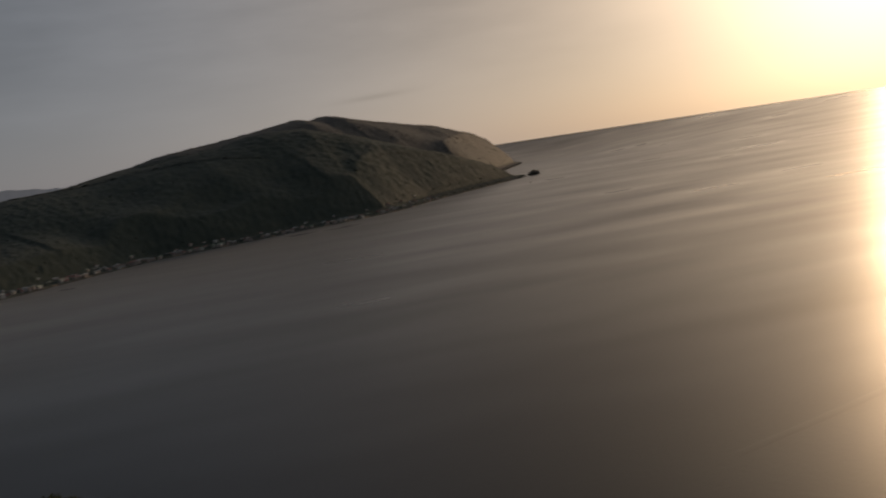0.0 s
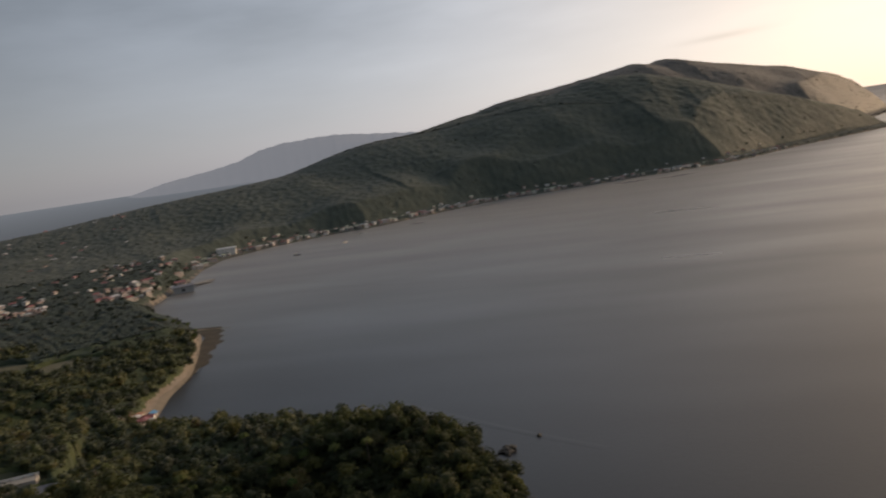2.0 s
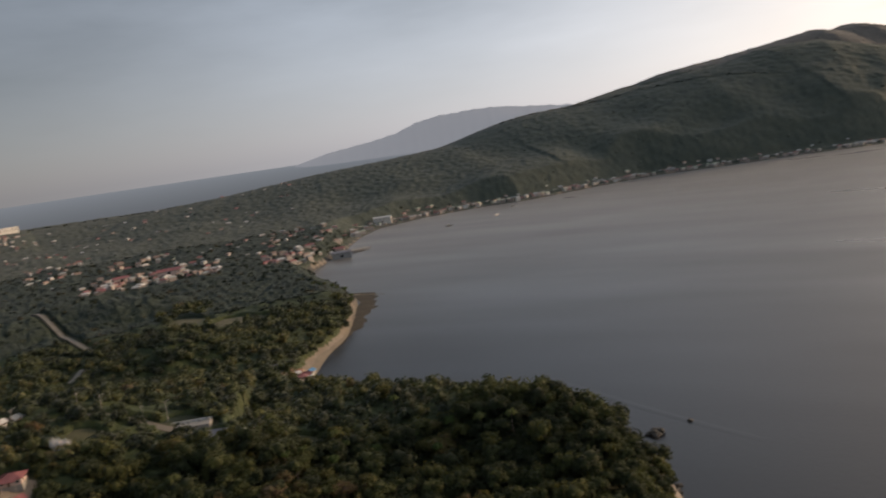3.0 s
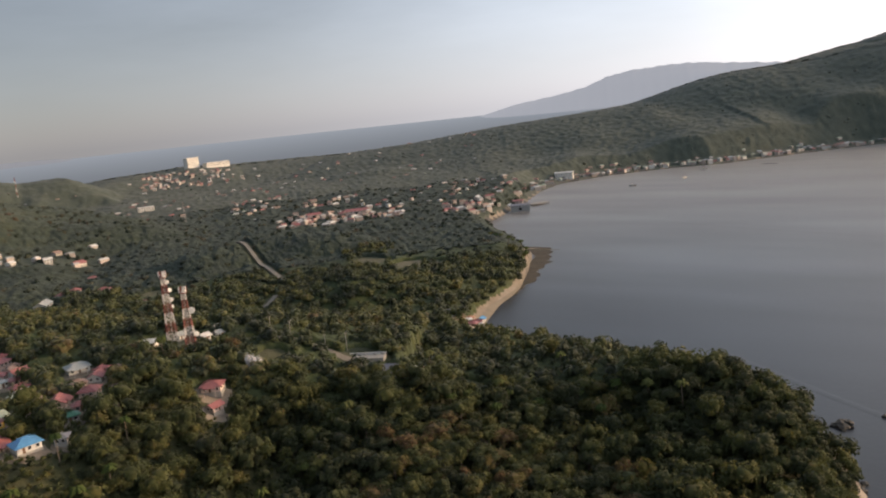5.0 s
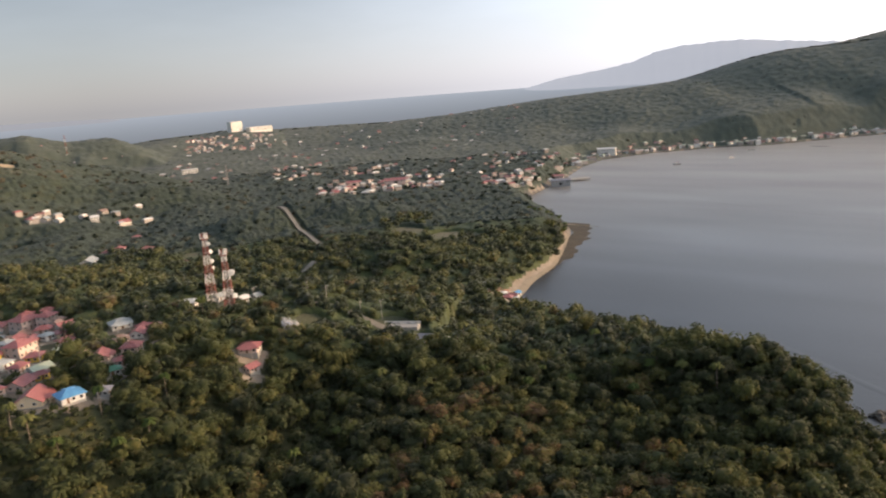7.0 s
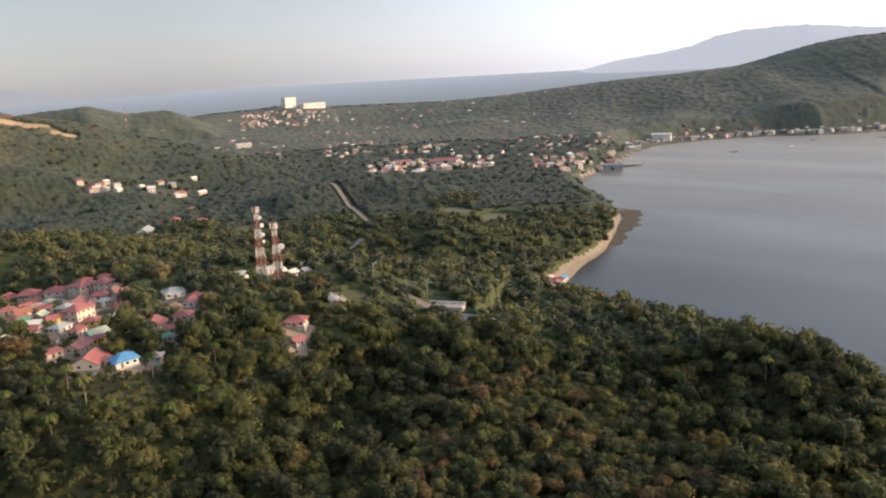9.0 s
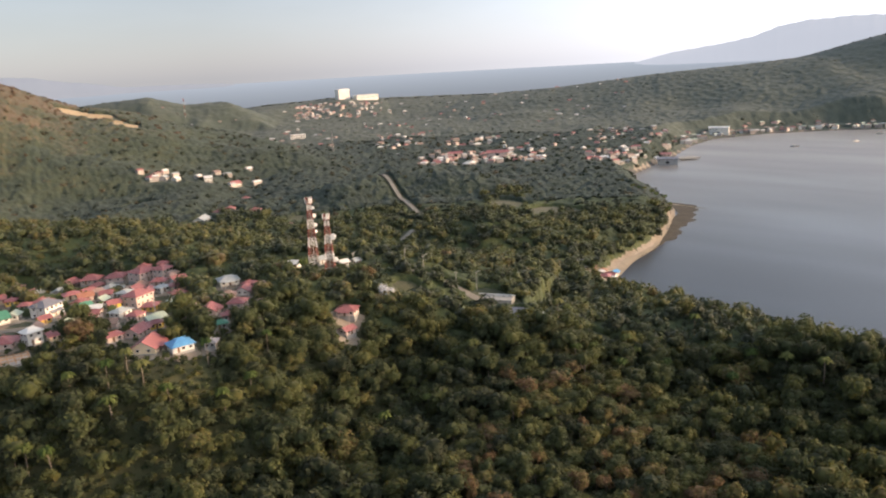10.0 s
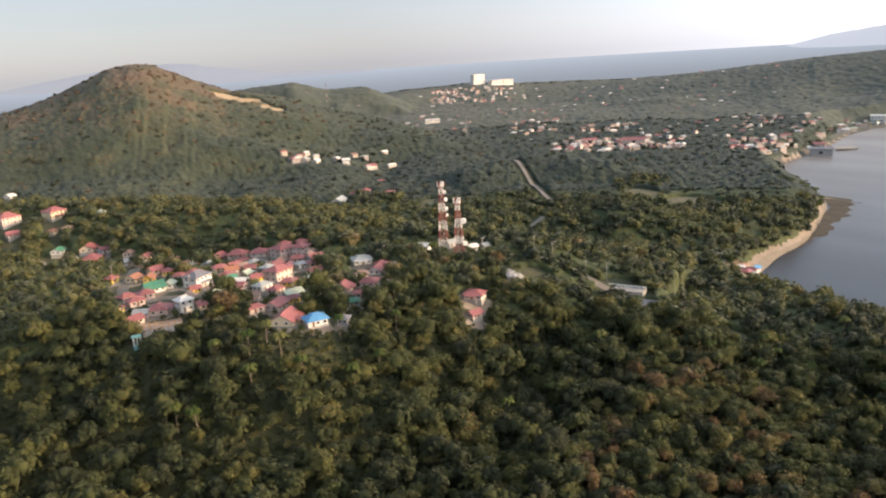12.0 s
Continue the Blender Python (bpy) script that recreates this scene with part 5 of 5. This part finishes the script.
warehouse("dark blue-grey harbour shed on posts at the shore", -598, 915, 2.2, 27, 13, 7, "s", "g", 34)
warehouse("white harbour store beside the shore", -630, 928, 2.2, 15, 10, 5, "w", "w", 34)
warehouse("red-roofed harbour hall beside the pier", -628, 955, 2.5, 16, 11, 7, "r", "p", 30)
warehouse("red-roofed market hall in the town", *polar(45.6, 1085), 22, 30, 16, 5, "r", "p", 45)
warehouse("red-roofed market hall in the town", *polar(48.8, 1090), 23, 20, 12, 5, "r", "p", 60)
warehouse("white beach hotel at the foot of the hill", *polar(29.7, 1465), 5, 34, 12, 11, "w", "w", 22)
warehouse("white shoreside store under the hill", *polar(21.7, 1625), 5, 26, 10, 9, "w", "w", 16)
warehouse("long white shoreside hall under the hill", *polar(15.3, 1775), 4, 40, 12, 8, "w", "w", 14)
warehouse("long white shoreside hall under the hill", *polar(-7.6, 2120), 4, 36, 12, 8, "w", "w", -40)


def boat(x, y, turn, tone, label):
    """An outrigger fishing boat: hull, cabin, mast, two floats on arms."""
    b = tagged(new("outrigger_boat"), label, "boat", "moored boats")
    v, f = [], []
    for i, (u, w, lo) in enumerate(((-7, 0.15, 0.9), (-4.5, 0.8, -0.3), (0, 1.05, -0.5), (4.5, 0.8, -0.3), (7.5, 0.1, 1.2))):
        v += [(u, -w, 1.3 + abs(u) * 0.07), (u, -w * 0.5, lo), (u, w * 0.5, lo), (u, w, 1.3 + abs(u) * 0.07)]
        if i:
            c = 4 * i
            f += [(c - 4 + k, c - 3 + k, c + 1 + k, c + k) for k in range(3)] + [(c - 1, c - 4, c, c + 3)]
    part("hull", (v, f), tone, b)
    part("cabin", block(-2.6, 0.8, -0.8, 0.8, 1.2, 3.0), WALLS["w"], b)
    part("mast", tube([(1.5, 0, 1), (1.5, 0, 6.5)], [0.1, 0.06], 6), TIMBER, b)
    for s in (-1, 1):
        fl = part("float", tube([(-5, 4.2 * s, 0.2), (0, 4.2 * s, 0.05), (5.5, 4.2 * s, 0.5)], [0.14, 0.16, 0.1], 6), TIMBER, b)
        for x_ in (-2.5, 2.5):
            part("arm", tube([(x_, 0.6 * s, 1.3), (x_, 3 * s, 1.2), (x_, 4.2 * s, 0.2)], [0.08, 0.07, 0.06], 5), TIMBER, fl)
    b.matrix_world = pose(x, y, 0, 0, 0, turn)


boat(-541, 1172, 40, WALLS["g"], "dark outrigger boat moored on the bay")
boat(-488, 1266, 75, WALLS["w"], "white outrigger boat moored on the bay")
boat(-499, 1389, 20, WALLS["w"], "white outrigger boat moored near the shore")
boat(747, 2238, 60, WALLS["g"], "dark outrigger boat off the headland")


def rock_mesh(g, size, sides=1.0):
    """One weathered rock: an icosphere cut once finer and broken up."""
    bm = bmesh.new()
    bmesh.ops.create_icosphere(bm, subdivisions=3, radius=1.0)
    o = Vector(g.uniform(-50, 50, 3))
    for vt in bm.verts:
        q = vt.co * 1.4 + o
        vt.co = vt.co * (1 + 0.45 * noise.noise(q) + 0.2 * noise.noise(q * 3))
        vt.co = Vector((vt.co.x * size, vt.co.y * size * sides, vt.co.z * size * 0.7))
    me = bpy.data.meshes.new("rock")
    bm.to_mesh(me)
    bm.free()
    me.materials.append(ROCK)
    return me


ROCKS = [rock_mesh(hg, 1.0, hg.uniform(0.6, 1.3)) for _ in range(6)]


def rock(x, y, size, label, z=None):
    z = float(height(np.array([x]), np.array([y]))[0]) if z is None else z
    r = tagged(new("rock", ROCKS[hg.randint(6)]), label, "rock", "shore rocks")
    r.matrix_world = pose(x, y, z, hg.uniform(-15, 15), hg.uniform(-15, 15), hg.uniform(0, 360)) @ Matrix.Diagonal((size, size, size, 1))
    return r


for x, y, s, z in ((-67, 340, 2.6, 0.6), (-64.5, 342, 1.8, 1.2), (-70, 339, 1.4, 0.3), (-66, 336.5, 1.6, 0.2), (-53, 357, 1.5, 0.1), (-65.5, 322, 1.9, 0.3), (-61, 326, 0.8, 0.1)):
    rock(x, y, s, "dark wet rock standing in shallow sea", z)
foot = COAST[28:34]
for k in range(60):
    u = hg.uniform(0, 3.99)
    p = foot[int(u)] + (foot[int(u) + 1] - foot[int(u)]) * (u - int(u)) + hg.uniform(-3.5, 3.5, 2)
    rock(p[0], p[1], hg.uniform(0.4, 1.5), "brown rock at the foot of the cliff", hg.uniform(-0.2, 0.5))
for x, y, s in ((905, 2660, 17), (888, 2648, 9), (925, 2668, 6)):
    rock(x, y, s, "dark sea stack off the headland", s * 0.25)

REEF = surface("weedy_reef", [(0.3, (0.040, 0.036, 0.026)), (0.6, (0.085, 0.070, 0.050)), (0.85, (0.16, 0.125, 0.085))], 0.1, 0.95, 1.2, 0.8, 0.2)
reef_v, reef_f = [], []
inner = [(-440, 676), (-400, 632), (-384, 590), (-363, 549), (-349, 508), (-335, 466)]
outer = [(-402, 680), (-378, 648), (-361, 602), (-341, 548), (-334, 508), (-330, 466)]
for i in range(101):
    u = i / 20
    k = min(4, int(u))
    a = np.array(inner[k]) * (1 - u + k) + np.array(inner[k + 1]) * (u - k)
    b = np.array(outer[k]) * (1 - u + k) + np.array(outer[k + 1]) * (u - k)
    for j in range(9):
        s = j / 8
        c = a + (b - a) * s * (0.68 + 0.10 * math.sin(i * 0.23) + 0.07 * math.sin(i * 0.61)) + (hg.uniform(-1, 1, 2) if 0 < j else 0)
        reef_v.append((c[0], c[1], 0.34 - 0.36 * s ** 2 + hg.uniform(-0.1, 0.22)))
        if i and j:
            c0 = i * 9 + j
            reef_f.append((c0 - 10, c0 - 9, c0, c0 - 1))
reef = mesh_object("reef", reef_v, reef_f, REEF, smooth=True)
tagged(reef, "dark weedy reef flat bared along the beach", "reef", kind="structure")

# the beach: a ribbon of pale sand laid along the shore
shore_pts = [Vector(p) for p in COAST[18:26]]
walk_line = []
for p, q in zip(shore_pts[:-1], shore_pts[1:]):
    walk_line += [p.lerp(q, k / 14) for k in range(14)]
for _ in range(10):
    walk_line = [walk_line[0]] + [(walk_line[i - 1] + walk_line[i] * 2 + walk_line[i + 1]) / 4 for i in range(1, len(walk_line) - 1)] + [walk_line[-1]]
bv, bf = [], []
for i, p in enumerate(walk_line):
    t = (walk_line[min(i + 1, len(walk_line) - 1)] - walk_line[max(i - 1, 0)]).normalized()
    inward = Vector((t.y, -t.x))
    probe = p + inward * 12
    if inland(np.array([probe.x]), np.array([probe.y]))[0] < 0:
        inward = -inward
    wide = 2.0 + 1.0 * math.sin(i * 0.23) + 0.8 * math.sin(i * 0.61) + 2.0 * min(1, max(0, (i - 60) / 20))
    for k, off in enumerate((-3.0, -0.5, wide * 0.5, wide)):
        c = p + inward * off
        z = float(height(np.array([c.x]), np.array([c.y]))[0])
        bv.append((c.x, c.y, (-0.35, 0.25, z + 0.3, z + 0.1)[k]))
    if i:
        b = 4 * i
        bf += [(b - 4 + k, b + k, b + k + 1, b - 3 + k) for k in range(3)]
strand = tagged(mesh_object("beach", bv, bf, SAND, smooth=True), "pale narrow sand beach along the wooded shore", "beach", kind="structure")

# trodden yards round the village houses
for a, d, w, _ in FILLERS + UPPER_STREET + MIDDLE_STREET + LOWER_STREET + BEACH_HUTS:
    cx, cy = polar(a, d - 2)
    yv, yf, rim = [], [], 14
    for ring in range(4):
        for k in range(rim):
            rr = (w * 0.62 + 1.6) * ring / 3 * (1 + 0.16 * math.sin(k * 2.1 + d))
            t = 6.2832 * k / rim
            yv.append((cx + rr * math.cos(t), cy + rr * math.sin(t)))
    yz = height(np.array([p[0] for p in yv]), np.array([p[1] for p in yv]))
    yv = [(x, y, float(z) + 0.22 - (0.3 if i >= 3 * rim else 0)) for i, ((x, y), z) in enumerate(zip(yv, yz))]
    for ring in range(3):
        yf += [(ring * rim + k, ring * rim + (k + 1) % rim, (ring + 1) * rim + (k + 1) % rim, (ring + 1) * rim + k) for k in range(rim)]
    tagged(mesh_object("pavement", yv, yf, DIRT, smooth=True), "trodden earth and concrete yard round a house", "yard", kind="structure")

# low swells left by a passing boat
for line in ([(-150, 420), (-116, 398), (-81, 374), (-50, 355), (-20, 338)], [(170, 283), (197, 290), (221, 296), (271, 310), (330, 330)], [(-449, 884), (-318, 832), (-231, 803), (-120, 775)]):
    sv, sf_ = [], []
    pts = [Vector(p) for p in line]
    path = [p.lerp(q, k / 12) for p, q in zip(pts[:-1], pts[1:]) for k in range(12)] + [pts[-1]]
    for _ in range(8):
        path = [path[0]] + [(path[i - 1] + path[i] * 2 + path[i + 1]) / 4 for i in range(1, len(path) - 1)] + [path[-1]]
    for i, p in enumerate(path):
        t = (path[min(i + 1, len(path) - 1)] - path[max(i - 1, 0)]).normalized()
        nrm = Vector((-t.y, t.x))
        fade = math.sin(math.pi * i / (len(path) - 1)) ** 0.5
        for k in range(7):
            u = (k - 3) / 3
            c = p + nrm * u * 3.2
            sv.append((c.x, c.y, 0.02 + 0.07 * fade * (0.5 + 0.5 * math.cos(math.pi * u)) * (0.75 + 0.25 * math.sin(i * 0.8)) - (0.06 if k in (0, 6) else 0)))
            if i and k:
                b = 7 * i + k
                sf_.append((b - 8, b - 7, b, b - 1))
    tagged(mesh_object("swell", sv, sf_, WATER, smooth=True), "low swell running across the calm sea", "water", kind="structure")

# a pale spit of sand on the reef
tagged(mesh_object("sand_spit", [(-432 + 3.4 * i + hg.uniform(-0.4, 0.4), 668 - 0.2 * i + s * (1.6 + 0.8 * math.sin(i)) * (1 - i / 14), 0.75 - 0.3 * abs(s)) for i in range(13) for s in (-1, 0, 1)],
                                [(3 * i + k, 3 * i + k + 1, 3 * i + k + 4, 3 * i + k + 3) for i in range(12) for k in (0, 1)], SAND, smooth=True), "narrow pale sand spit on the reef", "beach", kind="structure")

# ---- single trees that stand out: palms, the big village tree ----
PALM_SPOTS = [(68.8, 281), (74.5, 281), (75.9, 276), (65.9, 268), (36.0, 325), (35.2, 318), (27, 318), (26.4, 322), (31.0, 352), (81.9, 262), (82.6, 268), (80.4, 256), (60.9, 372), (40.6, 352), (41.3, 349), (48.1, 300), (64.3, 292),
              (33.4, 740), (33.9, 748), (34.3, 752), (34.8, 760), (33.1, 715), (35.2, 765), (35.6, 770), (32.9, 735), (45.2, 310), (55.6, 262), (71.8, 262), (78.4, 278),
              (40, 300), (38.5, 308), (36.5, 300), (33, 310), (30, 318), (28, 300), (24.5, 310), (22, 305), (47, 285), (52, 270), (60, 265), (68, 262), (76, 262), (73.5, 272)]
for az, d in PALM_SPOTS:
    kind = PALMS[hg.randint(4)]
    p = tagged(new("coconut_palm"), "slender coconut palm rising above the wood" if d < 600 else "coconut palm on the wooded shore", "palm", "coconut palms")
    for nm, me in zip(("trunk", "fronds"), kind):
        new(nm, me).parent = p
    seat_on_ground(p, az, d, hg.uniform(0, 360))
    p.scale = [hg.uniform(0.9, 1.2)] * 3
for az, d, s in ((77.2, 312, 1.5), (57.0, 352, 1.3), (56.3, 356, 1.2), (56.6, 348, 1.25), (63.2, 378, 1.1), (31.7, 372, 1.25)):
    kind = KINDS[hg.randint(len(KINDS))]
    t = tagged(new("tree"), "large dark spreading tree beside the houses", "tree", "tall single trees")
    for nm, me in zip(("trunk", "crown"), kind):
        new(nm, me).parent = t
    seat_on_ground(t, az, d, hg.uniform(0, 360))
    t.scale = (s, s, s * 1.05)

# ---- smoke of a garden fire ----
SMOKE, sn, sl, sb = material("white_smoke")
sb.inputs["Base Color"].default_value, sb.inputs["Roughness"].default_value = (0.85, 0.85, 0.86, 1), 1.0
wisp = noise_tex(sn, sl, 0.8, 4, 0.65)
thin = sn.new("ShaderNodeMapRange")
for k, v in zip(range(1, 5), (0.36, 0.80, 0.0, 0.5)):
    thin.inputs[k].default_value = v
sl.new(wisp.outputs["Fac"], thin.inputs[0])
sl.new(thin.outputs[0], sb.inputs["Alpha"])
smoke = tagged(new("smoke_plume"), "thin white smoke rising from a garden fire", "smoke", kind="stuff")
for arm, lean in enumerate((-0.3, 0.05, 0.4)):
    for k in range(9):
        u = k / 8
        bm = bmesh.new()
        bmesh.ops.create_icosphere(bm, subdivisions=3, radius=0.7 + 0.9 * u)
        o = Vector(hg.uniform(-30, 30, 3))
        for vt in bm.verts:
            vt.co *= 1 + 0.75 * noise.noise(vt.co * 0.9 + o)
            vt.co.z *= 1.35
        me = bpy.data.meshes.new("puff")
        bm.to_mesh(me)
        bm.free()
        me.materials.append(SMOKE)
        me.polygons.foreach_set("use_smooth", np.ones(len(me.polygons), bool))
        pf = new("puff", me)
        pf.parent = smoke
        pf.location = (lean * 6.0 * u + hg.uniform(-0.5, 0.5), hg.uniform(-0.6, 0.6), 1.5 + (5.5 - arm) * u)
seat_on_ground(smoke, 54.8, 341, 54)
